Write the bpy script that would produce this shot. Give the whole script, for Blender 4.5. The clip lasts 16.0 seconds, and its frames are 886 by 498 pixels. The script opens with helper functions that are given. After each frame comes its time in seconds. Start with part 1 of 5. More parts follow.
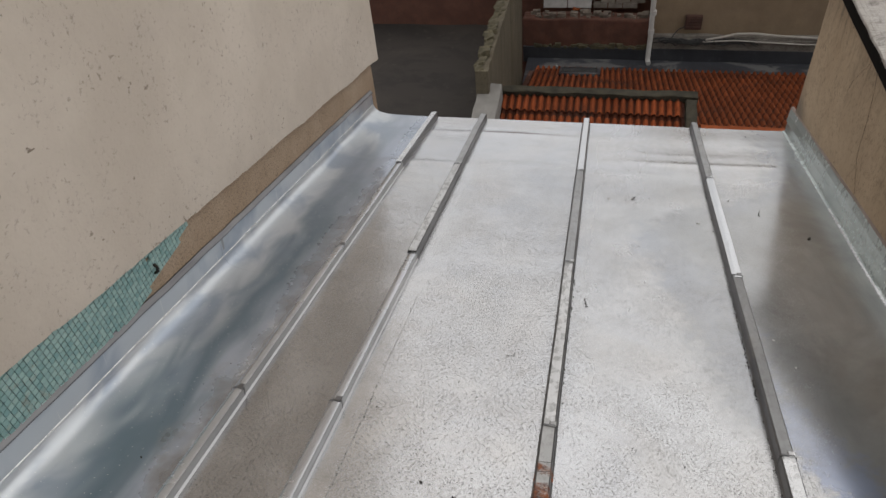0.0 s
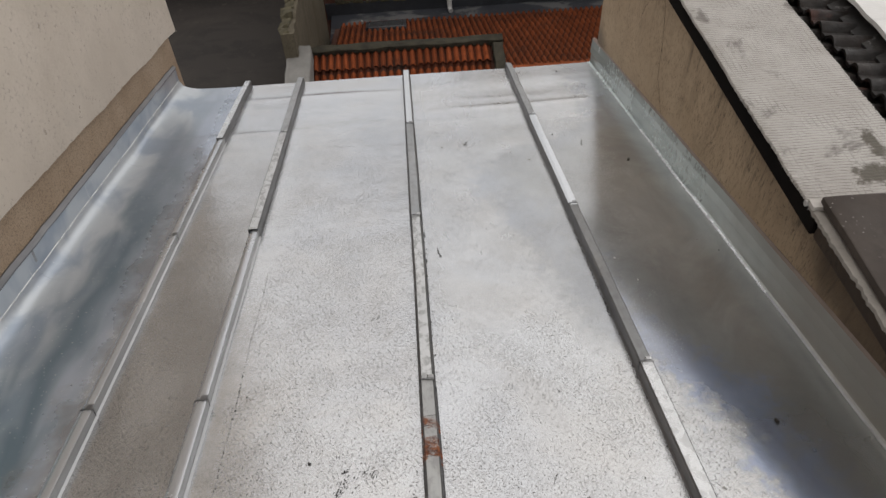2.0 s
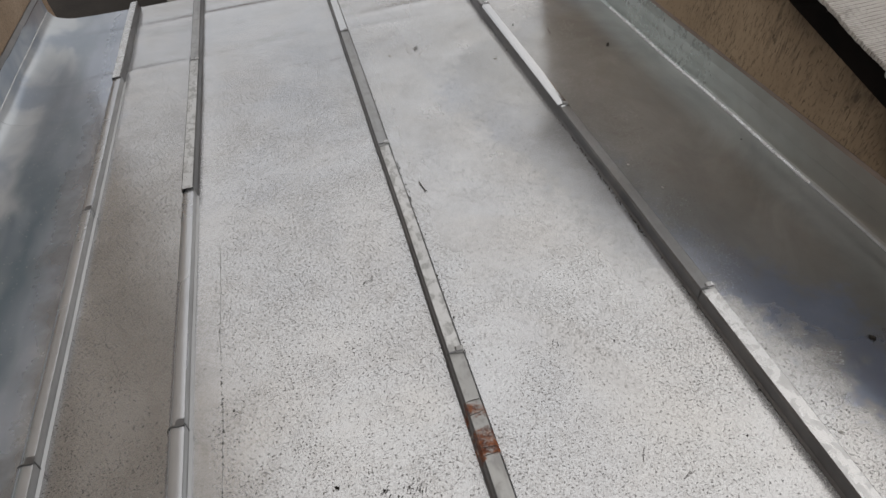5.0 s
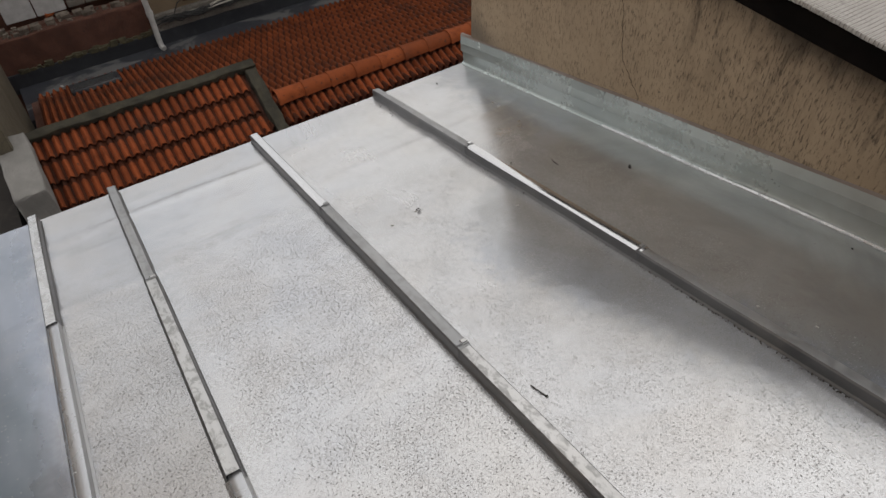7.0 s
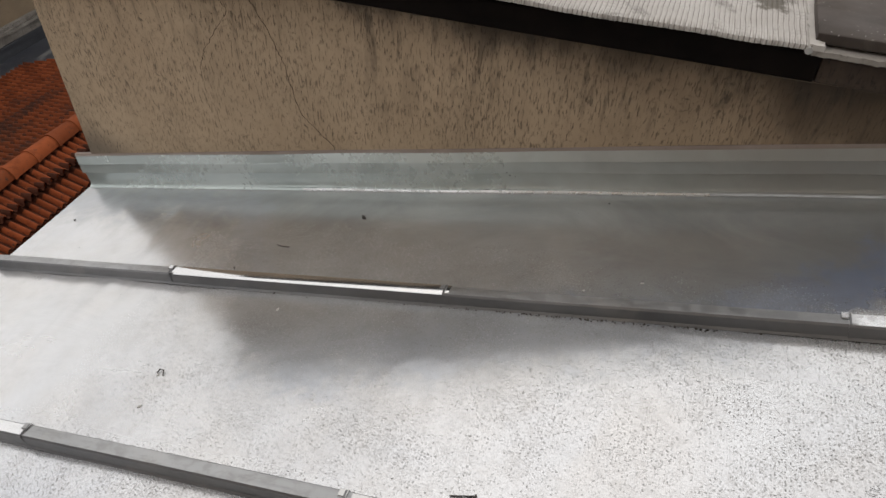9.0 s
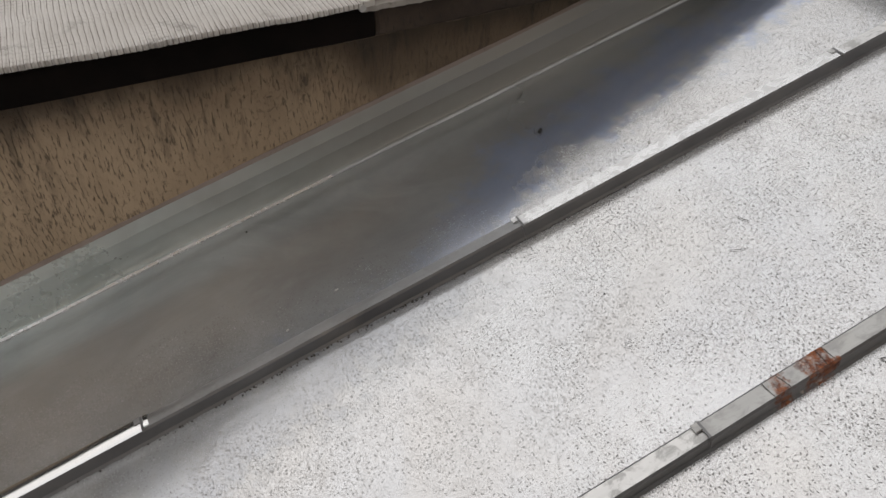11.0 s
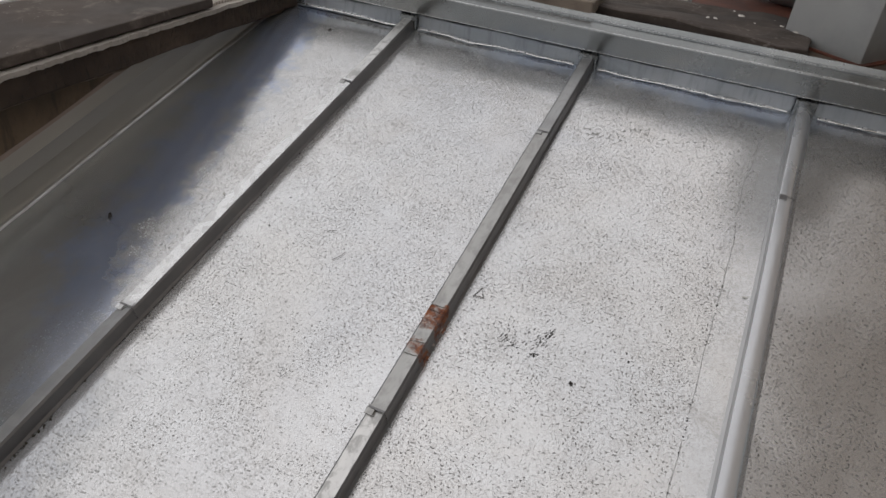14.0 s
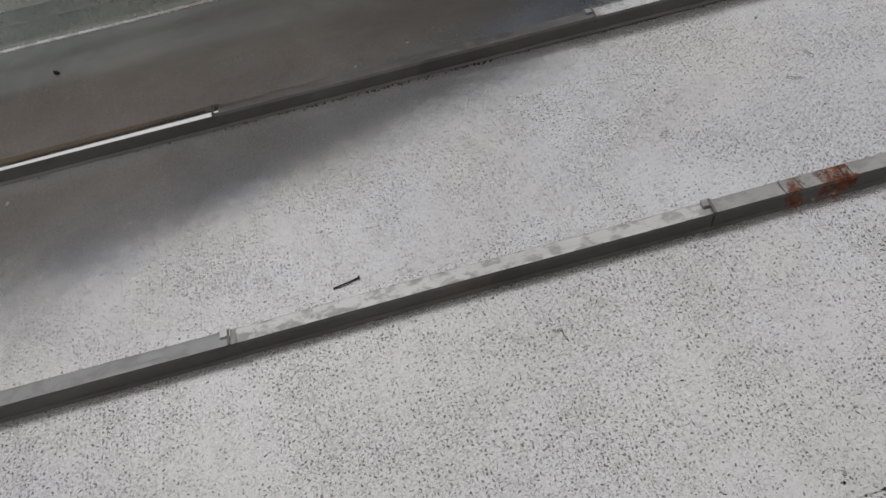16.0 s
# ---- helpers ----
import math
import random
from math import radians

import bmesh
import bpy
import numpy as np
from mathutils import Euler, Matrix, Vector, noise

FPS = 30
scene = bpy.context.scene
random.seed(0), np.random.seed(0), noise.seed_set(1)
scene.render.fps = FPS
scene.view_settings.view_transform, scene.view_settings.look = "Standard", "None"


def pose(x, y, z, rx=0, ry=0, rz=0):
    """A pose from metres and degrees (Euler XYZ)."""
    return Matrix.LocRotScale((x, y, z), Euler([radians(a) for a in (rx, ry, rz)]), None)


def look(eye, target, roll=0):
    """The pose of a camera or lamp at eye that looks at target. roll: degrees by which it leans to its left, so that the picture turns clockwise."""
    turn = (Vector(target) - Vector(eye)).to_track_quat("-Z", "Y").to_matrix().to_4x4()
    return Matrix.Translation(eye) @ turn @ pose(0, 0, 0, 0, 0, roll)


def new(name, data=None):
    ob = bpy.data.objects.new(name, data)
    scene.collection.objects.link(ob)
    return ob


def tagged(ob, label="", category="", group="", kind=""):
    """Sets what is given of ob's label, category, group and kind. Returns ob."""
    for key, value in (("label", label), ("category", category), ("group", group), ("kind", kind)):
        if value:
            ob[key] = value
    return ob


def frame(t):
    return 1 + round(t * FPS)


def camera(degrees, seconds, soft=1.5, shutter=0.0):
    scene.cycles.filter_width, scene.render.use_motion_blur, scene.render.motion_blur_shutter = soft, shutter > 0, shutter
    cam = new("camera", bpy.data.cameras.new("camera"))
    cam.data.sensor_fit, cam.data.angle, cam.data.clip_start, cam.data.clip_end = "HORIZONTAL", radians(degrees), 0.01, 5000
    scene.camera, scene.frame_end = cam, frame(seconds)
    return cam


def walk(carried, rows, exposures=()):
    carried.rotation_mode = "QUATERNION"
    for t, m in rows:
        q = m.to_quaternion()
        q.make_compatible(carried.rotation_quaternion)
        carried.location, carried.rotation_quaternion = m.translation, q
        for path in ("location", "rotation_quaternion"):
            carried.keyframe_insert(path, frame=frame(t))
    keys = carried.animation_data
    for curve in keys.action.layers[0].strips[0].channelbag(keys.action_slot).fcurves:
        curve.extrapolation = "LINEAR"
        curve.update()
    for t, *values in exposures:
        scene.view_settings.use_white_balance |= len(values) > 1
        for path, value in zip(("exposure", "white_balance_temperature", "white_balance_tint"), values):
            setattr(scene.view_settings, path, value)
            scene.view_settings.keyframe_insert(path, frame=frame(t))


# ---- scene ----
# The zinc roof falls towards +y; its own frame (x across, y down the slope, z off the sheet) is ROOF.
SLOPE = 14.5
ROOF = pose(0, 0, 0, -SLOPE)
EAST, WEST, EAVE, RIDGE = 1.20, -1.44, 0.16, -4.13

cam = camera(64.30, 16.0, soft=1.5)
PATH = [
    (0, (0.067, -4.271, 1.499), (-0.332, -2.565, 0.534), -1.81),
    (0.5, (0.073, -4.250, 1.498), (-0.245, -2.526, 0.535), -2.15),
    (1, (0.059, -4.255, 1.498), (-0.142, -2.516, 0.532), -1.91),
    (1.5, (0.033, -4.238, 1.489), (-0.039, -2.514, 0.477), -2.52),
    (2, (0.015, -4.233, 1.477), (0.074, -2.549, 0.400), -3.37),
    (2.5, (0.022, -4.223, 1.460), (0.213, -2.612, 0.290), -4.65),
    (3, (0.049, -4.211, 1.437), (0.354, -2.682, 0.185), -5.84),
    (3.5, (0.012, -4.197, 1.418), (0.447, -2.752, 0.106), -6.22),
    (4, (-0.058, -4.124, 1.359), (0.416, -2.714, 0.022), -4.28),
    (4.5, (-0.091, -3.939, 1.291), (0.316, -2.590, -0.128), -5.84),
    (5, (-0.177, -3.783, 1.333), (0.065, -2.293, 0.021), -7.24),
    (5.2, (-0.227, -3.710, 1.342), (0.041, -2.177, 0.086), -6.25),
    (7.3, (-0.621, -2.937, 1.357), (0.146, -1.489, 0.210), -12.40),
    (7.5, (-0.624, -2.891, 1.355), (0.199, -1.483, 0.197), -13.19),
    (8, (-0.627, -2.693, 1.332), (0.419, -1.373, 0.253), -13.85),
    (8.5, (-0.564, -2.576, 1.300), (0.599, -1.465, 0.112), -17.49),
    (9, (-0.636, -2.473, 1.294), (0.760, -1.686, 0.098), -15.84),
    (9.5, (-0.708, -2.365, 1.277), (0.746, -1.860, 0.001), -16.57),
    (10, (-0.635, -2.317, 1.260), (0.882, -2.066, -0.020), -17.53),
    (10.2, (-0.523, -2.329, 1.294), (0.973, -2.220, -0.029), -18.54),
    (12.3, (-0.397, -2.013, 1.321), (0.657, -2.868, -0.148), -8.26),
    (12.5, (-0.405, -2.024, 1.333), (0.617, -2.973, -0.100), -7.46),
    (13, (-0.437, -2.057, 1.334), (0.549, -3.171, -0.003), -6.72),
    (13.5, (-0.454, -2.090, 1.312), (0.360, -3.310, -0.047), -5.10),
    (14, (-0.454, -2.101, 1.286), (0.157, -3.328, -0.171), -1.84),
    (14.5, (-0.466, -2.104, 1.254), (0.058, -3.195, -0.338), -0.35),
    (15, (-0.485, -2.103, 1.238), (-0.070, -3.018, -0.491), 4.65),
    (15.5, (-0.514, -2.085, 1.183), (0.287, -2.729, -0.533), -5.76),
    (16, (-0.744, -2.098, 1.193), (0.411, -2.187, -0.437), -11.44),
]
LIGHT = [(0.0, 0.09), (1.5, 0.07), (2.5, 0.03), (4.0, -0.12), (5.0, -0.22), (7.3, 0.0), (8.5, 0.18), (9.5, 0.25), (10.0, 0.2), (12.5, 0.06), (13.5, 0.02), (14.5, -0.2), (15.2, -0.36), (16.0, -0.52)]
walk(cam, [(t, ROOF @ look(eye, goal, roll)) for t, eye, goal, roll in PATH],
     exposures=[(t, 0.0 + stops, 6500 if t < 11 else 6400, 10 if t < 11 else 11) for t, stops in LIGHT])

# ---------------------------------------------------------------- sky and sun
SUN_EL, SUN_AZ = 38.0, 60.0          # degrees; azimuth to the right of +y
world = bpy.data.worlds.new("sky")
scene.world = world
world.use_nodes = True
wn, wl = world.node_tree.nodes, world.node_tree.links
wn.clear()
sky = wn.new("ShaderNodeTexSky")
sky.sky_type = "NISHITA"
sky.sun_disc = False
sky.sun_elevation, sky.sun_rotation = radians(SUN_EL), radians(SUN_AZ)
sky.air_density, sky.dust_density, sky.ozone_density = 1.0, 6.0, 1.0
grey = wn.new("ShaderNodeHueSaturation")     # a thick, bright cloud cover takes most of the blue out of the sky
grey.inputs["Saturation"].default_value, grey.inputs["Value"].default_value = 0.35, 0.085
drift = wn.new("ShaderNodeTexNoise")
drift.inputs["Scale"].default_value, drift.inputs["Detail"].default_value = 2.2, 5.0
cloud = wn.new("ShaderNodeMix")
cloud.data_type = "RGBA"
cloud.inputs[6].default_value, cloud.inputs[7].default_value = (0.84, 0.85, 0.87, 1), (1.06, 1.03, 1.0, 1)
cover = wn.new("ShaderNodeMix")
cover.data_type = "RGBA"
cover.inputs[0].default_value = 0.92
back = wn.new("ShaderNodeBackground")
back.inputs["Strength"].default_value = 1.02
out = wn.new("ShaderNodeOutputWorld")
spread = wn.new("ShaderNodeMapRange")
spread.inputs["From Min"].default_value, spread.inputs["From Max"].default_value = 0.36, 0.62
wl.new(sky.outputs[0], grey.inputs["Color"])
wl.new(drift.outputs["Fac"], spread.inputs["Value"])
wl.new(spread.outputs[0], cloud.inputs[0])
wl.new(grey.outputs[0], cover.inputs[6])
place = wn.new("ShaderNodeTexCoord")              # the cloud is whiter and brighter overhead than towards the horizon
height = wn.new("ShaderNodeSeparateXYZ")
rise = wn.new("ShaderNodeMapRange")
rise.interpolation_type = "SMOOTHSTEP"
rise.inputs["From Min"].default_value, rise.inputs["From Max"].default_value = 0.30, 0.90
dome = wn.new("ShaderNodeMix")
dome.data_type = "RGBA"
dome.inputs[6].default_value, dome.inputs[7].default_value = (0.85, 0.85, 0.855, 1), (1.03, 1.01, 0.99, 1)
tinted = wn.new("ShaderNodeMix")
tinted.data_type, tinted.blend_type = "RGBA", "MULTIPLY"
tinted.inputs[0].default_value = 1.0
wl.new(place.outputs["Generated"], height.inputs[0])
wl.new(height.outputs["Z"], rise.inputs["Value"])
wl.new(rise.outputs[0], dome.inputs[0])
wl.new(cloud.outputs[2], tinted.inputs[6])
wl.new(dome.outputs[2], tinted.inputs[7])
wl.new(tinted.outputs[2], cover.inputs[7])
wl.new(cover.outputs[2], back.inputs["Color"])
wl.new(back.outputs[0], out.inputs["Surface"])

sun_data = bpy.data.lights.new("sun", "SUN")
sun_data.energy, sun_data.angle, sun_data.color = 0.32, radians(110), (1.0, 0.97, 0.93)
sun = new("sun", sun_data)
toward = Vector((math.sin(radians(SUN_AZ)) * math.cos(radians(SUN_EL)),
                 math.cos(radians(SUN_AZ)) * math.cos(radians(SUN_EL)), math.sin(radians(SUN_EL))))
sun.matrix_world = look(toward * 30, (0, 0, 0))


# ---------------------------------------------------------------- materials
class Mat:
    """A node material with a Principled shader and short calls for its textures."""

    def __init__(self, name, space="Object"):
        self.mat = bpy.data.materials.new(name)
        self.mat.use_nodes = True
        self.t = self.mat.node_tree
        self.n, self.l = self.t.nodes, self.t.links
        self.p = self.n["Principled BSDF"]
        self.co = self.n.new("ShaderNodeTexCoord").outputs[space]

    def put(self, socket, value):
        if isinstance(value, bpy.types.NodeSocket):
            self.l.new(value, socket)
        else:
            socket.default_value = value
        return self

    def set(self, name, value):
        if isinstance(value, tuple) and len(value) == 3:
            value = (*value, 1)
        return self.put(self.p.inputs[name], value)

    def scaled(self, sx, sy, sz, co=None):
        m = self.n.new("ShaderNodeMapping")
        m.inputs["Scale"].default_value = (sx, sy, sz)
        self.l.new(co or self.co, m.inputs["Vector"])
        return m.outputs[0]

    def noise(self, scale, detail=3.0, rough=0.55, co=None, warp=0.0):
        n = self.n.new("ShaderNodeTexNoise")
        n.inputs["Scale"].default_value, n.inputs["Detail"].default_value = scale, detail
        n.inputs["Roughness"].default_value, n.inputs["Distortion"].default_value = rough, warp
        self.l.new(co or self.co, n.inputs["Vector"])
        return n.outputs["Fac"]

    def cells(self, scale, co=None, out="Distance", feature="F1"):
        n = self.n.new("ShaderNodeTexVoronoi")
        n.feature = feature
        n.inputs["Scale"].default_value = scale
        self.l.new(co or self.co, n.inputs["Vector"])
        return n.outputs[out]

    def dashes(self, scale, long, wide, seed=0.0):
        """Short dark dashes, one to a cell, each turned its own way; gives their mask and a random number."""
        flat = self.n.new("ShaderNodeMapping")
        flat.inputs["Location"].default_value = (seed, seed * 0.7, 0)
        self.l.new(self.co, flat.inputs["Vector"])
        v = self.n.new("ShaderNodeTexVoronoi")
        v.voronoi_dimensions = "2D"
        v.inputs["Scale"].default_value = scale
        self.l.new(flat.outputs[0], v.inputs["Vector"])
        d = self.n.new("ShaderNodeVectorMath")
        d.operation = "SUBTRACT"
        self.l.new(flat.outputs[0], d.inputs[0])
        self.l.new(v.outputs["Position"], d.inputs[1])
        turn = self.n.new("ShaderNodeVectorRotate")
        turn.rotation_type = "Z_AXIS"
        self.l.new(d.outputs[0], turn.inputs["Vector"])
        self.l.new(self.math("MULTIPLY", self.axis(0, co=v.outputs["Color"]), 6.28), turn.inputs["Angle"])
        x, y = self.axis(0, co=turn.outputs[0]), self.axis(1, co=turn.outputs[0])
        x, y = self.math("DIVIDE", x, long), self.math("DIVIDE", y, wide)
        far = self.math("SQRT", self.math("ADD", self.math("MULTIPLY", x, x), self.math("MULTIPLY", y, y)))
        far = self.math("DIVIDE", far, self.span(self.axis(2, co=v.outputs["Color"]), 0, 1, 0.55, 1.35, smooth=False))
        return self.span(far, 0.55, 1.1, 1, 0), self.axis(1, co=v.outputs["Color"])

    def span(self, v, a, b, c=0.0, d=1.0, smooth=True):
        n = self.n.new("ShaderNodeMapRange")
        n.interpolation_type = "SMOOTHSTEP" if smooth else "LINEAR"
        self.l.new(v, n.inputs["Value"])
        for key, value in (("From Min", a), ("From Max", b), ("To Min", c), ("To Max", d)):
            n.inputs[key].default_value = value
        return n.outputs["Result"]

    def math(self, op, a, b=0.0):
        n = self.n.new("ShaderNodeMath")
        n.operation = op
        self.put(n.inputs[0], a)
        self.put(n.inputs[1], b)
        return n.outputs[0]

    def mix(self, fac, a, b):
        n = self.n.new("ShaderNodeMix")
        n.data_type = "RGBA"
        self.put(n.inputs[0], fac)
        self.put(n.inputs[6], (*a, 1) if isinstance(a, tuple) else a)
        self.put(n.inputs[7], (*b, 1) if isinstance(b, tuple) else b)
        return n.outputs[2]

    def axis(self, k, co=None):
        n = self.n.new("ShaderNodeSeparateXYZ")
        self.l.new(co or self.co, n.inputs[0])
        return n.outputs[k]

    def random(self):
        return self.n.new("ShaderNodeObjectInfo").outputs["Random"]

    def bump(self, v, strength, distance):
        n = self.n.new("ShaderNodeBump")
        n.inputs["Strength"].default_value, n.inputs["Distance"].default_value = strength, distance
        self.l.new(v, n.inputs["Height"])
        old = self.p.inputs["Normal"]
        if old.is_linked:
            self.l.new(old.links[0].from_socket, n.inputs["Normal"])
        self.l.new(n.outputs[0], old)
        return self


def zinc(name, light, dark, rough, streak=0.3, rust=False, worn=0.0, warmth=0.25, grain=1.0, metal=0.88, fade=False):
    """Weathered zinc: cloudy patina and drawn streaks."""
    m = Mat(name)
    cloud = m.noise(1.7, 5, 0.6, warp=0.4)
    fine = m.noise(38, 4, 0.6)
    col = m.mix(m.span(cloud, 0.3, 0.7), dark, light)
    drawn = m.noise(9, 4, 0.6, co=m.scaled(6, 0.5, 1))
    col = m.mix(m.span(drawn, 0.45, 0.8, 0, streak), col, tuple(c * 0.75 for c in dark))
    warm = m.noise(3.1, 4, 0.65, warp=0.8)
    col = m.mix(m.span(warm, 0.52, 0.78, 0, warmth), col, (0.44, 0.40, 0.345))
    scuff = m.math("MULTIPLY", m.span(m.noise(17, 5, 0.7, warp=1.2), 0.62, 0.76), 0.2 * grain)
    col = m.mix(scuff, col, tuple(min(1, c * 1.2) for c in light))
    r = m.span(cloud, 0.25, 0.75, rough - 0.03, rough + 0.04)
    r = m.math("ADD", r, m.span(fine, 0.3, 0.7, -0.02 * grain, 0.03 * grain))
    if fade:      # duller and browner towards the ridge
        aged = m.span(m.math("ADD", m.axis(1), m.span(m.noise(2.4, 4, 0.6), 0.2, 0.8, -0.5, 0.5, smooth=False)), -2.75, -1.35, 1, 0)
        col = m.mix(m.math("MULTIPLY", aged, 0.88), col, (0.30, 0.285, 0.262))
        r = m.math("ADD", r, m.math("MULTIPLY", aged, 0.08))
    if worn:
        patch = m.span(m.noise(24, 5, 0.68, co=m.scaled(1.6, 1.0, 1.0), warp=0.5), 0.46, 0.60)
        col = m.mix(m.math("MULTIPLY", patch, worn), col, (0.32, 0.32, 0.315))
        r = m.math("ADD", r, m.math("MULTIPLY", patch, 0.2))
    if rust:
        wave = m.math("ADD", m.axis(1), m.span(m.noise(31, 4, 0.65), 0.2, 0.8, -0.03, 0.03, smooth=False))
        upper = m.span(m.math("ABSOLUTE", m.math("ADD", wave, 2.952)), 0.020, 0.036, 1, 0)
        lower = m.span(m.math("ABSOLUTE", m.math("ADD", wave, 2.858)), 0.008, 0.022, 0.95, 0)
        spot = m.math("MULTIPLY", m.math("MAXIMUM", upper, lower), m.span(m.noise(44, 5, 0.7), 0.36, 0.56, 0.25, 1))
        col = m.mix(spot, col, m.mix(m.span(m.noise(60, 4, 0.6), 0.4, 0.62), (0.105, 0.034, 0.019), (0.26, 0.085, 0.030)))
        at = m.math("ABSOLUTE", m.math("ADD", m.axis(1), 2.91))
        pale = m.math("MULTIPLY", m.span(at, 0.04, 0.10, 1, 0), m.span(m.noise(33, 3), 0.60, 0.68, 0, 0.7))
        col = m.mix(pale, col, (0.58, 0.50, 0.45))
        m.set("Metallic", m.math("SUBTRACT", 0.92, m.math("MULTIPLY", spot, 0.85)))
        r = m.math("ADD", r, m.math("MULTIPLY", spot, 0.4))
    else:
        m.set("Metallic", metal)
    m.set("Base Color", col).set("Roughness", r)
    m.bump(fine, 0.05 * grain, 0.0006)
    return m.mat


def zinc_roof():
    """The roof sheets: a dull mirror under a thin chalky bloom, pitted with dark dashes; smooth and bluish along the
    walls and the ridge, with some reflections painted in.
    """
    m = Mat("zinc_sheet")
    along, across = m.axis(1), m.axis(0)
    cloud = m.noise(1.7, 5, 0.6, warp=0.4)
    warm = m.noise(2.6, 5, 0.62, warp=0.5)
    wander = m.span(m.noise(2.1, 5, 0.6), 0.2, 0.8, -0.5, 0.5, smooth=False)
    ragged = m.span(m.noise(6, 4, 0.6), 0.2, 0.8, -0.16, 0.16, smooth=False)
    # where the bloom lies: off the walls and the ridge
    rim = m.math("SUBTRACT", 0.97, m.span(along, -4.0, -2.75, 0, 0.20, smooth=False))
    # a smooth tongue past the fourth batten paints in the wall's reflection
    rim = m.math("SUBTRACT", rim, m.span(along, -2.78, -2.50, 0, 0.19))
    rim = m.math("SUBTRACT", rim, m.span(along, -2.55, -1.35, 0, 0.27, smooth=False))
    rim = m.math("ADD", rim, m.span(along, -1.32, -0.70, 0, 0.66))
    past = m.math("SUBTRACT", m.math("ADD", across, m.math("ADD", m.math("MULTIPLY", ragged, 0.6), m.span(m.noise(24, 5, 0.7), 0.2, 0.8, -0.06, 0.06, smooth=False))), rim)
    east = m.span(past, -0.10, 0.10, 1, 0)
    side = m.math("MULTIPLY", east, m.span(m.math("SUBTRACT", across, m.math("MULTIPLY", ragged, 0.4)), -1.06, -0.94))
    top = m.span(m.math("ADD", along, m.math("MULTIPLY", ragged, 0.6)), -4.10, -4.00)
    zone = m.math("MULTIPLY", side, top)
    wide = m.math("ADD", m.math("SUBTRACT", 0.97, m.span(along, -4.0, -2.75, 0, 0.17, smooth=False)), m.span(along, -2.70, -0.90, 0, 0.20))
    wide = m.span(m.math("SUBTRACT", m.math("ADD", across, m.math("MULTIPLY", ragged, 0.6)), wide), -0.16, 0.10, 1, 0)
    wide = m.math("MULTIPLY", m.math("MULTIPLY", wide, top), m.span(m.math("SUBTRACT", across, m.math("MULTIPLY", ragged, 0.4)), -1.06, -0.94))
    pitted = m.math("MULTIPLY", wide, m.span(m.math("ADD", along, m.math("MULTIPLY", wander, 0.9)), -1.25, -0.20, 1, 0.0))
    col = m.mix(m.span(cloud, 0.3, 0.7), (0.405, 0.45, 0.535), (0.505, 0.545, 0.62))
    col = m.mix(m.span(across, 0.15, 0.5), col, m.mix(m.span(cloud, 0.3, 0.7), (0.385, 0.395, 0.395), (0.48, 0.485, 0.475)))
    # blue along the tongue's edge: reflected sky put into the colour
    blue = m.math("MULTIPLY", m.span(past, -0.06, 0.06), m.span(past, 0.08, 0.24, 1, 0))
    blue = m.math("MULTIPLY", blue, m.math("MULTIPLY", m.span(across, 0.60, 0.70, 0.22, 0.88), m.span(along, -1.7, -1.1, 1, 0.2)))
    col = m.mix(blue, col, (0.37, 0.43, 0.585))
    drawn = m.noise(9, 4, 0.6, co=m.scaled(6, 0.5, 1))
    col = m.mix(m.span(drawn, 0.5, 0.8, 0, 0.25), col, (0.38, 0.40, 0.42))
    # reflections in the western bend painted in as pale, blue and teal streaks
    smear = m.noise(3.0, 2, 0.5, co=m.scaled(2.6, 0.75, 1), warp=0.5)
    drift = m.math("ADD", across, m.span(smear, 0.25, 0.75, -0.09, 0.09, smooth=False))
    teal_reflect = m.math("MULTIPLY", m.span(drift, -1.36, -1.19), m.span(drift, -1.20, -1.00, 1, 0))
    teal_reflect = m.math("MULTIPLY", teal_reflect, m.span(m.math("ADD", along, wander), -1.6, -0.6, 0.95, 0.4))
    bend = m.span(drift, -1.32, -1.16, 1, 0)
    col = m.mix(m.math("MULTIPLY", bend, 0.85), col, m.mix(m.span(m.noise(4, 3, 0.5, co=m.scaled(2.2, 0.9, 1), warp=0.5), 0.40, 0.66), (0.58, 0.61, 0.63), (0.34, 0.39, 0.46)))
    col = m.mix(teal_reflect, col, (0.17, 0.225, 0.265))
    grit, odd = m.dashes(55, 0.0022, 0.0014, 5.3)
    grit = m.math("MULTIPLY", m.math("MULTIPLY", grit, m.span(odd, 0.72, 0.80)), m.span(across, -1.12, -1.06, 0.7, 0))
    col = m.mix(grit, col, (0.70, 0.71, 0.70))
    strip = m.span(m.math("ADD", across, m.math("MULTIPLY", ragged, 0.4)), -1.14, -1.02, 1, 0)
    bloom = m.mix(m.span(warm, 0.38, 0.66), BLOOM_COOL, BLOOM_WARM)
    bloom = m.mix(m.span(m.noise(11, 5, 0.68), 0.48, 0.72, 0, 0.4), bloom, (0.55, 0.542, 0.532))
    col = m.mix(m.math("MULTIPLY", m.math("MAXIMUM", zone, m.math("MULTIPLY", wide, 0.42)), m.span(cloud, 0.25, 0.6, 0.75, 0.95)), col, bloom)
    # west wall's reflection between the first two battens, painted as a brown darkening
    dark_mask = m.math("MULTIPLY", m.span(across, -0.70, -0.66, 1, 0), m.span(m.math("ADD", across, ragged), -1.12, -0.98))
    dark_mask = m.math("MULTIPLY", dark_mask, m.span(m.noise(2.3, 5, 0.62, co=m.scaled(1.5, 0.8, 1), warp=0.5), 0.32, 0.66, 0.55, 1.15))
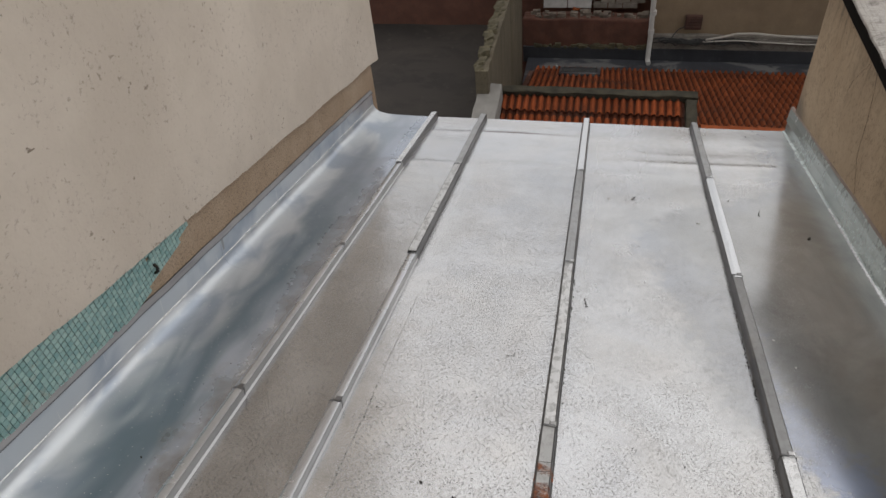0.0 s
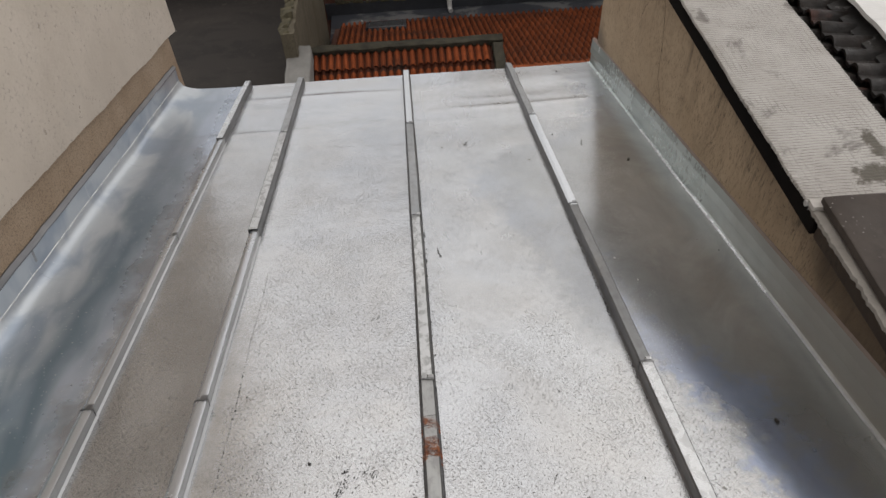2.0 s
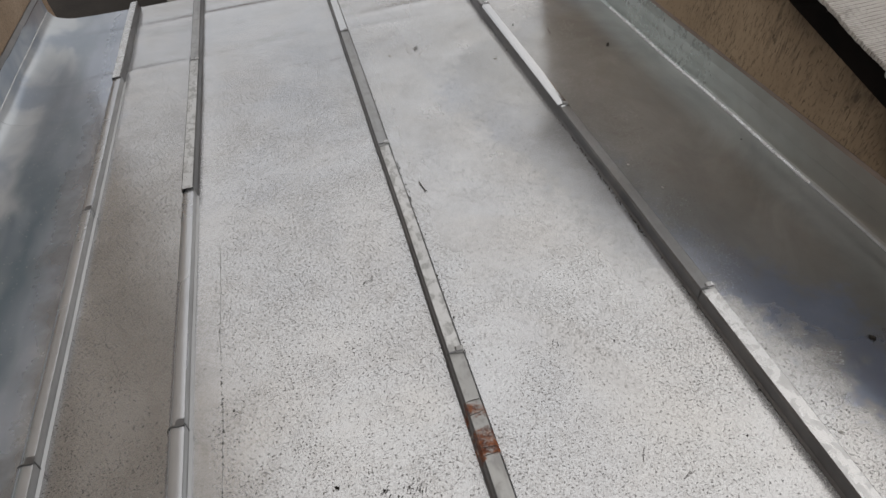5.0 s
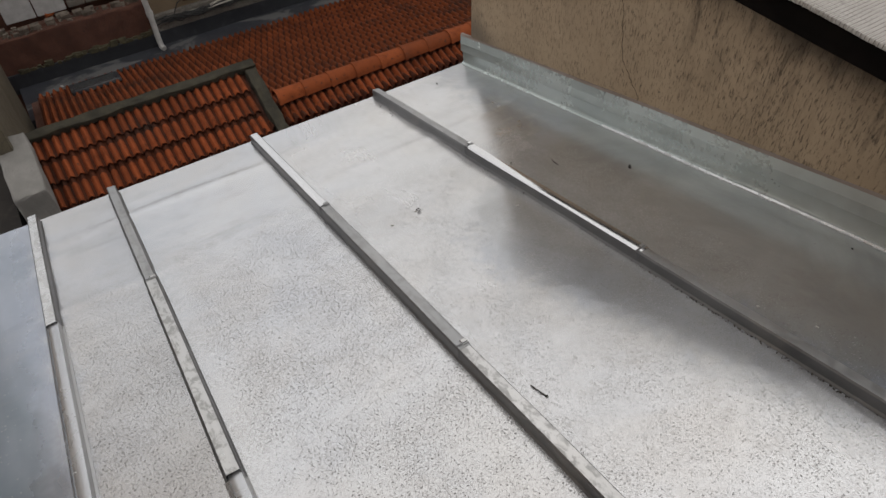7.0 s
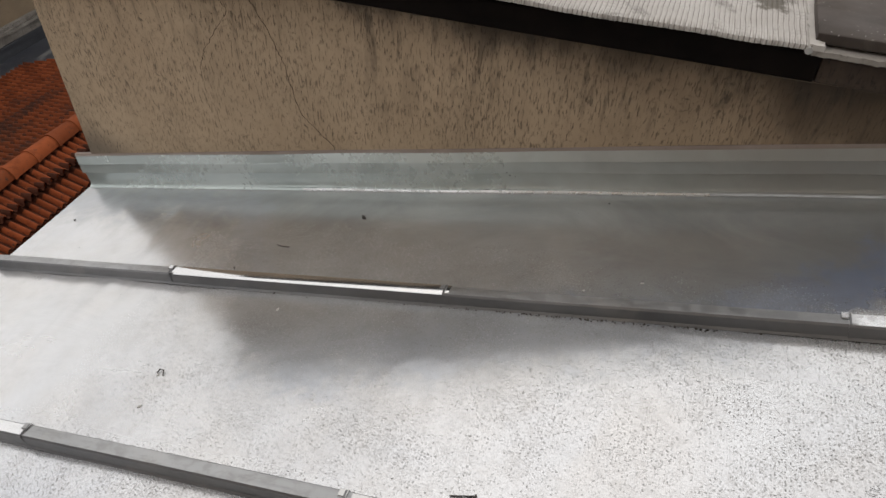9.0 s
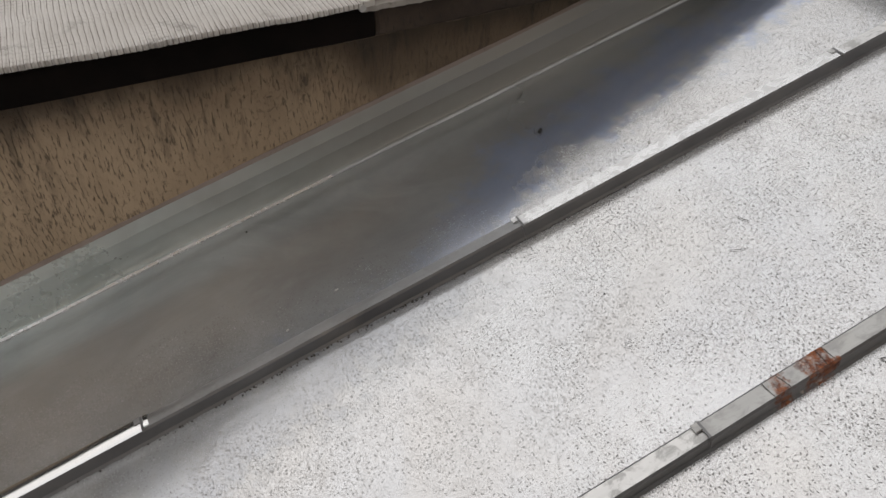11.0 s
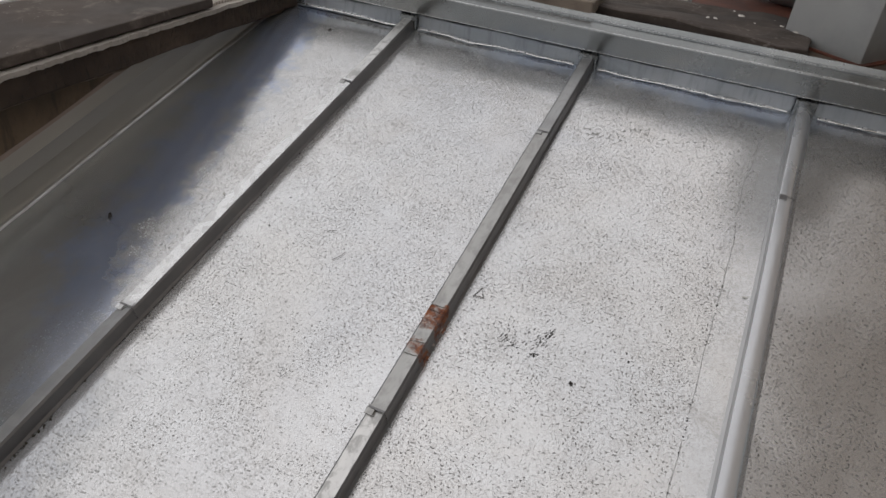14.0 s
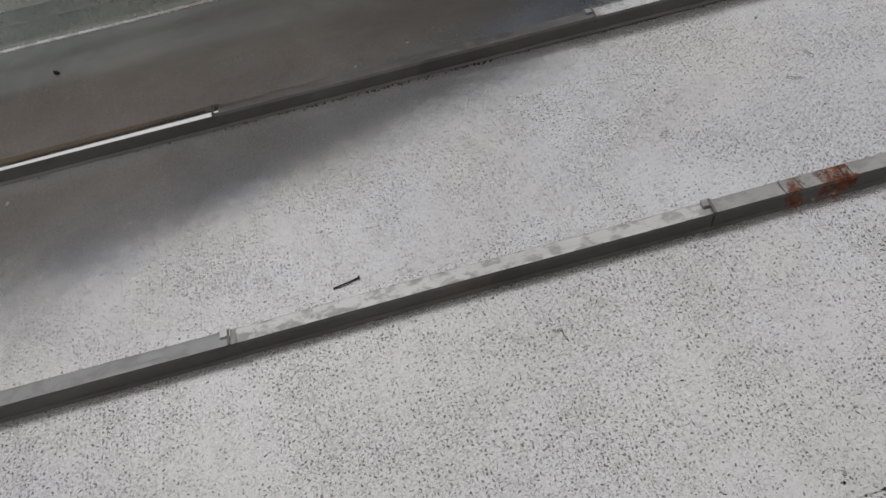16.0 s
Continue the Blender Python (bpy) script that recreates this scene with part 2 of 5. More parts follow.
    col = m.mix(m.math("MULTIPLY", dark_mask, m.span(m.math("ADD", along, wander), -2.4, -1.0, 0.62, 0.16)), col, (0.29, 0.275, 0.258))
    # dark streaks near the eave paint in what the cockled sheet reflects
    cockle_streak = m.span(m.noise(3.2, 4, 0.6, co=m.scaled(0.45, 3.2, 1), warp=0.5), 0.52, 0.74)
    col = m.mix(m.math("MULTIPLY", cockle_streak, m.span(along, -1.25, -0.75, 0, 0.30)), col, (0.42, 0.43, 0.44))
    # worm-like grey mottling, then the pits: short dashes of three sizes, crowded in some places
    crowd = m.span(m.noise(4.5, 6, 0.7), 0.28, 0.72, -0.30, 0.55, smooth=False)
    worm = m.math("ABSOLUTE", m.math("SUBTRACT", m.noise(95, 2, 0.5, warp=0.6), 0.5))
    worm = m.math("MULTIPLY", m.span(worm, 0.015, 0.07, 0.46, 0), m.span(m.math("ADD", crowd, 0.35), 0.0, 0.7))
    col = m.mix(m.math("MULTIPLY", worm, pitted), col, (0.36, 0.35, 0.34))
    big, one = m.dashes(114, 0.0030, 0.0016)
    mid, two = m.dashes(150, 0.0023, 0.0011, 3.7)
    low, three = m.dashes(250, 0.0012, 0.0008, 9.1)
    pit = m.math("MULTIPLY", big, m.span(m.math("ADD", one, crowd), 0.54, 1.0))
    pit = m.math("MAXIMUM", pit, m.math("MULTIPLY", mid, m.span(m.math("ADD", two, crowd), 0.46, 1.0, 0, 0.85)))
    pit = m.math("MAXIMUM", pit, m.math("MULTIPLY", low, m.span(m.math("ADD", three, crowd), 0.45, 1.0, 0, 0.65)))
    bare = m.math("MULTIPLY", m.span(across, -0.662, -0.655), m.span(m.math("ADD", across, m.math("MULTIPLY", ragged, 0.22)), -0.60, -0.555, 1, 0))
    pit = m.math("MULTIPLY", pit, m.math("SUBTRACT", 1.0, m.math("MULTIPLY", bare, 0.8)))
    pit = m.math("MULTIPLY", pit, m.span(pitted, 0.15, 0.85))
    pit = m.math("MULTIPLY", pit, m.span(across, -0.02, 0.10, 1.0, 0.90))
    col = m.mix(m.math("MULTIPLY", pit, 0.88), col, (0.115, 0.11, 0.106))
    r = m.span(cloud, 0.25, 0.75, ROOF_GLOSS - 0.02, ROOF_GLOSS + 0.03)
    r = m.math("ADD", r, m.math("MULTIPLY", zone, 0.06))
    r = m.math("ADD", r, m.span(m.math("ADD", across, m.math("MULTIPLY", ragged, 0.3)), 0.92, 1.10, 0, 0.07))
    r = m.math("ADD", r, m.math("MULTIPLY", pit, 0.2))
    r = m.math("ADD", r, m.math("MULTIPLY", strip, 0.16))
    haze = m.math("MULTIPLY", m.span(across, 0.0, 0.15), m.span(m.math("ADD", along, wander), -3.2, -1.9))
    haze = m.math("MULTIPLY", haze, m.span(m.noise(2.4, 5, 0.65, co=m.scaled(1.6, 0.8, 1), warp=0.8), 0.30, 0.72, 0.03, 0.25, smooth=False))
    m.set("Metallic", m.math("SUBTRACT", m.math("SUBTRACT", m.span(zone, 0, 1, 0.74, 0.79, smooth=False), m.math("MULTIPLY", strip, 0.20)), haze))
    m.set("Base Color", col).set("Roughness", r)
    m.bump(m.noise(4.5, 3, 0.5, warp=0.3), 1.0, 0.0022)
    m.bump(pit, 0.08, 0.0004)
    return m.mat


BLOOM_COOL, BLOOM_WARM, ROOF_GLOSS = (0.695, 0.705, 0.72), (0.685, 0.680, 0.675), 0.165
ZINC = zinc_roof()
ZINC_EDGE = zinc("zinc_flashing", (0.62, 0.645, 0.61), (0.50, 0.525, 0.495), 0.28, streak=0.3, grain=0.0, metal=0.62)
ZINC_EAST = zinc("zinc_flashing_aged", (0.64, 0.70, 0.69), (0.50, 0.56, 0.55), 0.26, streak=0.4, grain=0.5, metal=0.55, warmth=0.06, fade=True)
ZINC_SHEEN = zinc("zinc_cap_sheen", (0.74, 0.745, 0.75), (0.66, 0.665, 0.67), 0.11, streak=0.2, grain=0.2, metal=0.95, warmth=0.05)
ZINC_CAP = zinc("zinc_cap_bright", (0.72, 0.725, 0.73), (0.64, 0.645, 0.65), 0.19, streak=0.25, grain=0.3, worn=0.25, metal=0.85, warmth=0.1)
ZINC_WORN = zinc("zinc_cap_worn", (0.66, 0.66, 0.655), (0.56, 0.56, 0.555), 0.30, streak=0.4, worn=0.7)
ZINC_DULL = zinc("zinc_cap_dull", (0.42, 0.425, 0.43), (0.33, 0.335, 0.34), 0.36, streak=0.6, worn=0.3)
ZINC_SHADED = zinc("zinc_cap_shaded", (0.24, 0.24, 0.245), (0.15, 0.15, 0.155), 0.45, streak=0.4)
ZINC_RUST = zinc("zinc_cap_rusty", (0.47, 0.47, 0.46), (0.36, 0.36, 0.355), 0.38, rust=True, worn=0.4, streak=0.6)
ZINC_SHADED_RUST = zinc("zinc_cap_shaded_rusty", (0.24, 0.24, 0.245), (0.15, 0.15, 0.155), 0.45, streak=0.4, rust=True)
ZINC_BEND = zinc("zinc_bent_sheet", (0.50, 0.53, 0.56), (0.34, 0.375, 0.41), 0.52, streak=0.8, grain=0.6, metal=0.8, warmth=0.15)
ZINC_ROLL = zinc("zinc_roll_cap", (0.60, 0.615, 0.64), (0.51, 0.525, 0.55), 0.26, streak=0.4, grain=0.15, metal=0.72, warmth=0.1)
ZINC_ROLL_SHADED = zinc("zinc_roll_shaded", (0.47, 0.475, 0.48), (0.38, 0.385, 0.39), 0.30, streak=0.4, grain=0.4, metal=0.78, warmth=0.05)
ZINC_RIDGE = zinc("zinc_ridge", (0.29, 0.303, 0.305), (0.22, 0.233, 0.236), 0.26, grain=0.3)


def plaster(name, a, b, stain, pit=0.3, drip=0.0, grain=0.35, scale=1.0, damp_shade=False, sand=0.0):
    m = Mat(name)
    col = m.mix(m.span(m.noise(1.3 * scale, 5, 0.6), 0.3, 0.72), a, b)
    col = m.mix(m.span(m.noise(6 * scale, 5, 0.65, warp=0.5), 0.5, 0.8, 0, 0.5), col, tuple(c * 0.8 for c in b))
    if drip:
        groove = m.noise(13, 4, 0.62, co=m.scaled(13, 13, 2.4), warp=0.25)
        thick = m.span(m.noise(3.4, 4, 0.6), 0.3, 0.7, -0.045, 0.05, smooth=False)
        stroke = m.span(m.math("ADD", groove, thick), 0.560, 0.640)
        col = m.mix(m.math("MULTIPLY", stroke, drip * 1.25), col, stain)
        lump = m.noise(5, 4, 0.6, co=m.scaled(9, 9, 3))
        col = m.mix(m.span(lump, 0.5, 0.75, 0, drip * 0.45), col, tuple(c * 0.72 for c in a))
        worn = m.span(m.noise(2.2, 4, 0.6), 0.35, 0.65)
        col = m.mix(m.math("MULTIPLY", worn, 0.25), col, tuple(c * 0.62 for c in a))
        run = m.noise(3, 5, 0.6, co=m.scaled(2.5, 2.5, 0.35))
        col = m.mix(m.span(run, 0.5, 0.8, 0, drip * 0.4), col, stain)
        m.bump(m.math("SUBTRACT", 1.0, stroke), 0.6, 0.005)
        m.bump(lump, 0.4, 0.004)
    if damp_shade:      # shade below the coping painted in, plus brown water stain, black mould runs
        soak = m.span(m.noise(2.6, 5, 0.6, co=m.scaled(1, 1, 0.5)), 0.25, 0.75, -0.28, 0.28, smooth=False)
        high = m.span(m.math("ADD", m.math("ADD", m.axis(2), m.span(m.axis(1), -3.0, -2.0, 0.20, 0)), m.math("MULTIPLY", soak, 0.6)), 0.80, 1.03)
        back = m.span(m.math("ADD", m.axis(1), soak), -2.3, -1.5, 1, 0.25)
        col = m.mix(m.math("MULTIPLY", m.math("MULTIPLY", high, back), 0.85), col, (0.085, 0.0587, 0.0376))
        # the even dark brim is shade under the coping, put into the colour
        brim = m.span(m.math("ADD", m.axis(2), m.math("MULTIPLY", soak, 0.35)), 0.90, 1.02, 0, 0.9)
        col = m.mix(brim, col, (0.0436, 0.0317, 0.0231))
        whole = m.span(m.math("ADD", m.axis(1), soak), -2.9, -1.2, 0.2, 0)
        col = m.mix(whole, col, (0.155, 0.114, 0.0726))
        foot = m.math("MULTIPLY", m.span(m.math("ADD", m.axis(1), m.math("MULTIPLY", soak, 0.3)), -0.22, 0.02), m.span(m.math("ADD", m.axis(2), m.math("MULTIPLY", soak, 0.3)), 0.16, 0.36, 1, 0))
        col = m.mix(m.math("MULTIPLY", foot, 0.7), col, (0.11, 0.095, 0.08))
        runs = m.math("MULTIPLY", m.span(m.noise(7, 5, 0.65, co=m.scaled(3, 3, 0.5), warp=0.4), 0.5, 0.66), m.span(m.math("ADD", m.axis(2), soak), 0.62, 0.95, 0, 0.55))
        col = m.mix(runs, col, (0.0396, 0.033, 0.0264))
    mark = m.math("MULTIPLY", m.span(m.noise(52, 5, 0.72), 0.56, 0.68), m.span(m.noise(5, 4, 0.6), 0.42, 0.60, 0.15, 1))
    col = m.mix(m.math("MULTIPLY", mark, pit * 0.5), col, stain)
    if sand:
        col = m.mix(m.span(m.noise(150, 3, 0.7), 0.45, 0.66, 0, sand), col, stain)
        m.bump(m.noise(110, 4, 0.7), 0.8, 0.004)
    m.bump(m.math("SUBTRACT", 1.0, mark), 0.5, 0.004)
    hole = m.math("MULTIPLY", m.span(m.noise(34, 3, 0.6, warp=0.6), 0.62, 0.70), m.span(m.noise(4, 2), 0.45, 0.65))
    col = m.mix(m.math("MULTIPLY", hole, pit), col, stain)
    m.set("Base Color", col).set("Roughness", 0.9)
    m.bump(m.noise(9, 4), grain, 0.006)
    m.bump(m.noise(70, 5, 0.65), grain, 0.002)
    return m.mat


PLASTER_WEST = plaster("beige_render", (0.47, 0.408, 0.342), (0.57, 0.503, 0.43), (0.19, 0.152, 0.118), pit=1.0, grain=1.0)
PLASTER_BARE = plaster("bare_render", (0.33, 0.238, 0.160), (0.41, 0.308, 0.218), (0.13, 0.092, 0.062), pit=0.8, grain=0.8, scale=3, sand=0.55)
PLASTER_EAST = plaster("ochre_render", (0.425, 0.315, 0.208), (0.505, 0.388, 0.265), (0.0987, 0.0759, 0.0531), pit=0.8, drip=0.58, grain=0.6, damp_shade=True)
PLASTER_FAR = plaster("far_ochre_wall", (0.188, 0.138, 0.088), (0.226, 0.168, 0.108), (0.07426, 0.05688, 0.03938), pit=0.3, drip=0.3, grain=0.2)
PLASTER_RED = plaster("red_masonry", (0.08064, 0.03089, 0.01901), (0.1138, 0.04752, 0.03089), (0.03326, 0.01901, 0.01426), pit=0.9, drip=0.5, grain=0.8, scale=3)
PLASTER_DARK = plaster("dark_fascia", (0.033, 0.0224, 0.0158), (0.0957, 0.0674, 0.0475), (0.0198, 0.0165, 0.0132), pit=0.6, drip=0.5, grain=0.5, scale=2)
LICHEN = plaster("lichen_stone", (0.0436, 0.0376, 0.0218), (0.099, 0.0845, 0.0482), (0.0172, 0.0145, 0.0092), pit=0.9, grain=0.9, scale=6)
CEMENT = plaster("grey_cement", (0.1683, 0.1623, 0.1513), (0.2244, 0.2159, 0.2023), (0.07293, 0.06732, 0.06171), pit=0.7, grain=0.7, scale=3)
MOSS = plaster("mossy_masonry", (0.02003, 0.01792, 0.01133), (0.04848, 0.04163, 0.02635), (0.01044, 0.01044, 0.005586), pit=0.9, grain=0.9, scale=5)
def ribbed(name, a, b, lines=1.0, blots=1.0, stains=()):
    m = Mat(name)
    col = m.mix(m.span(m.noise(4, 5, 0.6), 0.3, 0.72), a, b)
    wob = m.math("MULTIPLY", m.noise(9, 3), 5.0)
    wave = m.math("SINE", m.math("ADD", m.math("MULTIPLY", m.axis(1), math.tau / 0.0125), wob))
    # dark lines along the rib grooves, with fainter broken lines across
    dark_mask = m.math("MULTIPLY", m.span(wave, 0.70, 0.99), m.span(m.noise(13, 4, 0.6), 0.32, 0.62, 0.45 * lines, 0.95 * lines))
    cross = m.math("SINE", m.math("ADD", m.math("MULTIPLY", m.axis(0), math.tau / 0.019), wob))
    dark_mask = m.math("MAXIMUM", dark_mask, m.math("MULTIPLY", m.span(cross, 0.80, 1.0, 0, 0.45 * lines), m.span(m.noise(9, 4, 0.6), 0.45, 0.62)))
    col = m.mix(dark_mask, col, (0.112, 0.0957, 0.0792))
    blot = m.math("MULTIPLY", m.span(m.noise(5, 6, 0.7, warp=1.0), 0.54, 0.66), 0.8 * blots)
    col = m.mix(blot, col, (0.066, 0.0561, 0.0462))
    for x, y, wide, deep in stains:
        dx, dy = m.math("DIVIDE", m.math("SUBTRACT", m.axis(0), x), wide), m.math("DIVIDE", m.math("SUBTRACT", m.axis(1), y), deep)
        far = m.math("SQRT", m.math("ADD", m.math("MULTIPLY", dx, dx), m.math("MULTIPLY", dy, dy)))
        far = m.math("ADD", far, m.span(m.noise(22, 5, 0.7), 0.2, 0.8, -0.7, 0.7, smooth=False))
        col = m.mix(m.span(far, 0.45, 1.0, 0.85, 0), col, (0.085, 0.074, 0.055))
    m.set("Base Color", col).set("Roughness", 0.9)
    m.bump(m.noise(60, 5, 0.65), 0.5, 0.003)
    return m.mat


RIBBED = ribbed("pale_ribbed_mortar", (0.43, 0.405, 0.38), (0.53, 0.51, 0.485), 1.0, 0.7, ((0.07, -0.30, 0.10, 0.06), (0.12, -0.16, 0.03, 0.10)))
RIBBED_OLD = ribbed("brown_ribbed_mortar", (0.30, 0.272, 0.245), (0.40, 0.368, 0.335), 1.0, 1.0)
FIBRE = ribbed("white_coated_sheet", (0.70, 0.69, 0.67), (0.80, 0.79, 0.775), 0.10, 0.22)
FIBRE_OLD = plaster("weathered_fibre_cement", (0.42, 0.395, 0.365), (0.55, 0.525, 0.495), (0.0726, 0.0594, 0.0495), pit=0.9, drip=0.0, grain=0.5, scale=2.5)
CRUST = plaster("dirty_mortar", (0.22, 0.20, 0.18), (0.36, 0.335, 0.305), (0.0396, 0.033, 0.0277), pit=0.9, grain=0.7, scale=4)
CRUST_BROWN = plaster("brown_mortar_smear", (0.115, 0.088, 0.066), (0.19, 0.152, 0.12), (0.035, 0.028, 0.022), pit=0.9, grain=0.7, scale=4)
STONE = plaster("weathered_stone", (0.048, 0.0362, 0.0275), (0.215, 0.178, 0.143), (0.0264, 0.0205, 0.0158), pit=0.95, grain=0.8, scale=3.5)


def slate():
    m = Mat("dark_slab")
    col = m.mix(m.span(m.noise(3.2, 5, 0.6), 0.3, 0.7), (0.040, 0.0325, 0.028), (0.080, 0.065, 0.056))
    patch = m.math("MULTIPLY", m.span(m.noise(8, 5, 0.65, warp=1.0), 0.53, 0.66), m.span(m.noise(2.1, 2), 0.40, 0.6))
    col = m.mix(m.math("MULTIPLY", patch, 0.5), col, (0.20, 0.175, 0.148))
    dot = m.math("MULTIPLY", m.span(m.noise(31, 3, 0.6, warp=0.8), 0.70, 0.76), m.span(m.noise(5, 2), 0.45, 0.6))
    col = m.mix(dot, col, (0.264, 0.251, 0.231))
    fleck, many = m.dashes(70, 0.0030, 0.0016, 2.2)
    fleck = m.math("MULTIPLY", fleck, m.math("MULTIPLY", m.span(many, 0.88, 0.93), m.span(m.noise(6, 3), 0.42, 0.62)))
    col = m.mix(m.math("MULTIPLY", fleck, 0.8), col, (0.33, 0.31, 0.285))
    m.set("Base Color", col).set("Roughness", m.span(m.noise(5, 3), 0.3, 0.7, 0.65, 0.9)).set("Specular IOR Level", 0.3)
    m.bump(m.noise(18, 5), 0.3, 0.004)
    return m.mat


def tile_clay(name, tint, soot=0.3):
    m = Mat(name)
    m.co = m.n.new("ShaderNodeNewGeometry").outputs["Position"]
    rnd = m.random()
    col = m.mix(rnd, tuple(c * 0.72 for c in tint), tuple(min(1, c * 1.15) for c in tint))
    col = m.mix(m.span(m.noise(7, 4, 0.6), 0.45, 0.75, 0, 0.7), col, tuple(c * 0.45 for c in tint))
    col = m.mix(m.span(m.noise(22, 4, 0.65), 0.58, 0.72, 0, 0.8), col, (0.0363, 0.0297, 0.0231))
    col = m.mix(m.span(m.noise(1.1, 5, 0.65, warp=0.5), 0.5, 0.72, 0, soot), col, (0.0297, 0.0211, 0.0172))
    m.set("Base Color", col).set("Roughness", 0.92).set("Specular IOR Level", 0.2)
    m.bump(m.noise(60, 4), 0.3, 0.002)
    return m.mat


def bitumen():
    m = Mat("black_bitumen")
    col = m.mix(m.span(m.noise(6, 5, 0.6), 0.35, 0.7), (0.0119, 0.0106, 0.0099), (0.033, 0.0297, 0.0277))
    silver = m.math("MULTIPLY", m.span(m.noise(13, 4, 0.6, warp=1.5), 0.60, 0.68), 0.7)
    col = m.mix(silver, col, (0.198, 0.191, 0.185))
    m.set("Base Color", col).set("Roughness", m.span(m.noise(9, 3), 0.3, 0.7, 0.3, 0.75))
    m.bump(m.noise(14, 5), 0.7, 0.012)
    return m.mat


def asphalt(name, a, b, shine, dry=None):
    m = Mat(name)
    col = m.mix(m.span(m.noise(0.9, 6, 0.65, warp=0.6), 0.3, 0.7), a, b)
    col = m.mix(m.span(m.noise(8, 5, 0.6), 0.55, 0.8, 0, 0.5), col, tuple(min(1, c * 2.0) for c in b))
    if dry:
        col = m.mix(m.span(m.noise(1.6, 5, 0.6, co=m.scaled(0.6, 1.6, 1), warp=0.6), 0.50, 0.58), col, dry)
    m.set("Base Color", col).set("Roughness", shine)
    m.bump(m.noise(40, 4), 0.4, 0.004)
    return m.mat


def plain(name, a, b, rough=0.6, metal=0.0, scale=8.0, gloss=0.5):
    m = Mat(name)
    m.set("Base Color", m.mix(m.span(m.noise(scale, 5, 0.6), 0.3, 0.7), a, b))
    m.set("Roughness", rough).set("Metallic", metal).set("Specular IOR Level", gloss)
    m.bump(m.noise(scale * 6, 4), 0.2, 0.001)
    return m.mat


SLATE = slate()
CLAY = tile_clay("clay_tile", (0.225, 0.053, 0.0165))
CLAY_OLD = tile_clay("old_clay_tile", (0.215, 0.055, 0.0185), 0.8)
# darker clay for troughs and laps: their shade is put into the colour
CLAY_SHADED = tile_clay("shaded_clay_tile", (0.075, 0.022, 0.010), 0.8)


def tarred_tile():
    m = Mat("tarred_tile")
    m.co = m.n.new("ShaderNodeNewGeometry").outputs["Position"]
    col = m.mix(m.span(m.noise(6, 5, 0.6), 0.35, 0.7), (0.008, 0.0062, 0.0054), (0.026, 0.0185, 0.015))
    col = m.mix(m.span(m.noise(3.1, 5, 0.6, warp=0.6), 0.53, 0.66, 0, 0.8), col, (0.075, 0.024, 0.014))
    # silvery glints put into the colour as pale flecks
    glint = m.span(m.noise(23, 4, 0.6, warp=1.5), 0.66, 0.71, 0, 0.6)
    col = m.mix(glint, col, (0.20, 0.19, 0.185))
    m.set("Base Color", col).set("Roughness", m.span(m.noise(9, 3), 0.3, 0.7, 0.35, 0.8))
    m.bump(m.noise(26, 5, 0.6), 0.8, 0.012)
    return m.mat


CLAY_SOOT = tarred_tile()
CLAY_RIDGE = tile_clay("clay_ridge_tile", (0.24, 0.060, 0.019))
BITUMEN = bitumen()
SOFFIT_SHADE = plain("shaded_soffit_board", (0.0026, 0.0017, 0.0014), (0.0062, 0.0040, 0.0032), 0.95, 0, 10, 0.15)
FLATROOF = asphalt("dark_felt_roof", (0.0105, 0.0083, 0.007), (0.030, 0.0242, 0.0198), 0.85, dry=(0.0225, 0.018, 0.015))
GUTTER = asphalt("gutter_membrane", (0.0231, 0.0244, 0.0297), (0.0495, 0.0528, 0.0607), 0.32, dry=(0.125, 0.125, 0.125))
UPSTAND = asphalt("blue_black_membrane", (0.018, 0.0195, 0.024), (0.034, 0.036, 0.042), 0.5)
GROUND = asphalt("ground", (0.033, 0.0317, 0.0297), (0.0594, 0.0561, 0.0528), 0.9)
PVC = plain("white_pvc", (0.363, 0.356, 0.343), (0.449, 0.442, 0.429), 0.45)
CABLE = plain("pale_cable", (0.297, 0.277, 0.251), (0.383, 0.363, 0.33), 0.6)
WIRE = plain("black_wire", (0.00792, 0.00792, 0.00792), (0.0198, 0.0198, 0.0198), 0.5)
RUSTBOX = plain("rusty_box", (0.0363, 0.0165, 0.0119), (0.0726, 0.033, 0.0231), 0.8)
BOARD = plain("white_board", (0.363, 0.356, 0.35), (0.462, 0.455, 0.449), 0.6)
BRICK = plain("grey_brick", (0.145, 0.125, 0.106), (0.218, 0.191, 0.165), 0.9)
DUCT = plain("grey_duct_metal", (0.26, 0.265, 0.265), (0.34, 0.345, 0.34), 0.42, 0.5, 4)
LEAF = plain("dark_leaf", (0.00792, 0.0066, 0.00528), (0.0264, 0.0198, 0.0132), 0.8, 0, 60)
TWIG = plain("dark_twig", (0.0132, 0.0106, 0.00792), (0.0462, 0.033, 0.0231), 0.8, 0, 60)
GRIME = plain("dark_grime", (0.03, 0.029, 0.028), (0.10, 0.097, 0.094), 0.7, 0, 90)
SMUDGE = plain("grey_smudge", (0.16, 0.158, 0.155), (0.30, 0.297, 0.29), 0.7, 0, 90)
CHIP = plain("pale_chip", (0.409, 0.396, 0.376), (0.528, 0.515, 0.495), 0.7, 0, 60)
RUSTY = plain("rusty_sheet", (0.0455, 0.0139, 0.0079), (0.112, 0.033, 0.0165), 0.8, 0.0, 7)
SKYGLASS = plain("dusty_glass", (0.033, 0.0363, 0.0396), (0.066, 0.0693, 0.0726), 0.25, 0, 3)


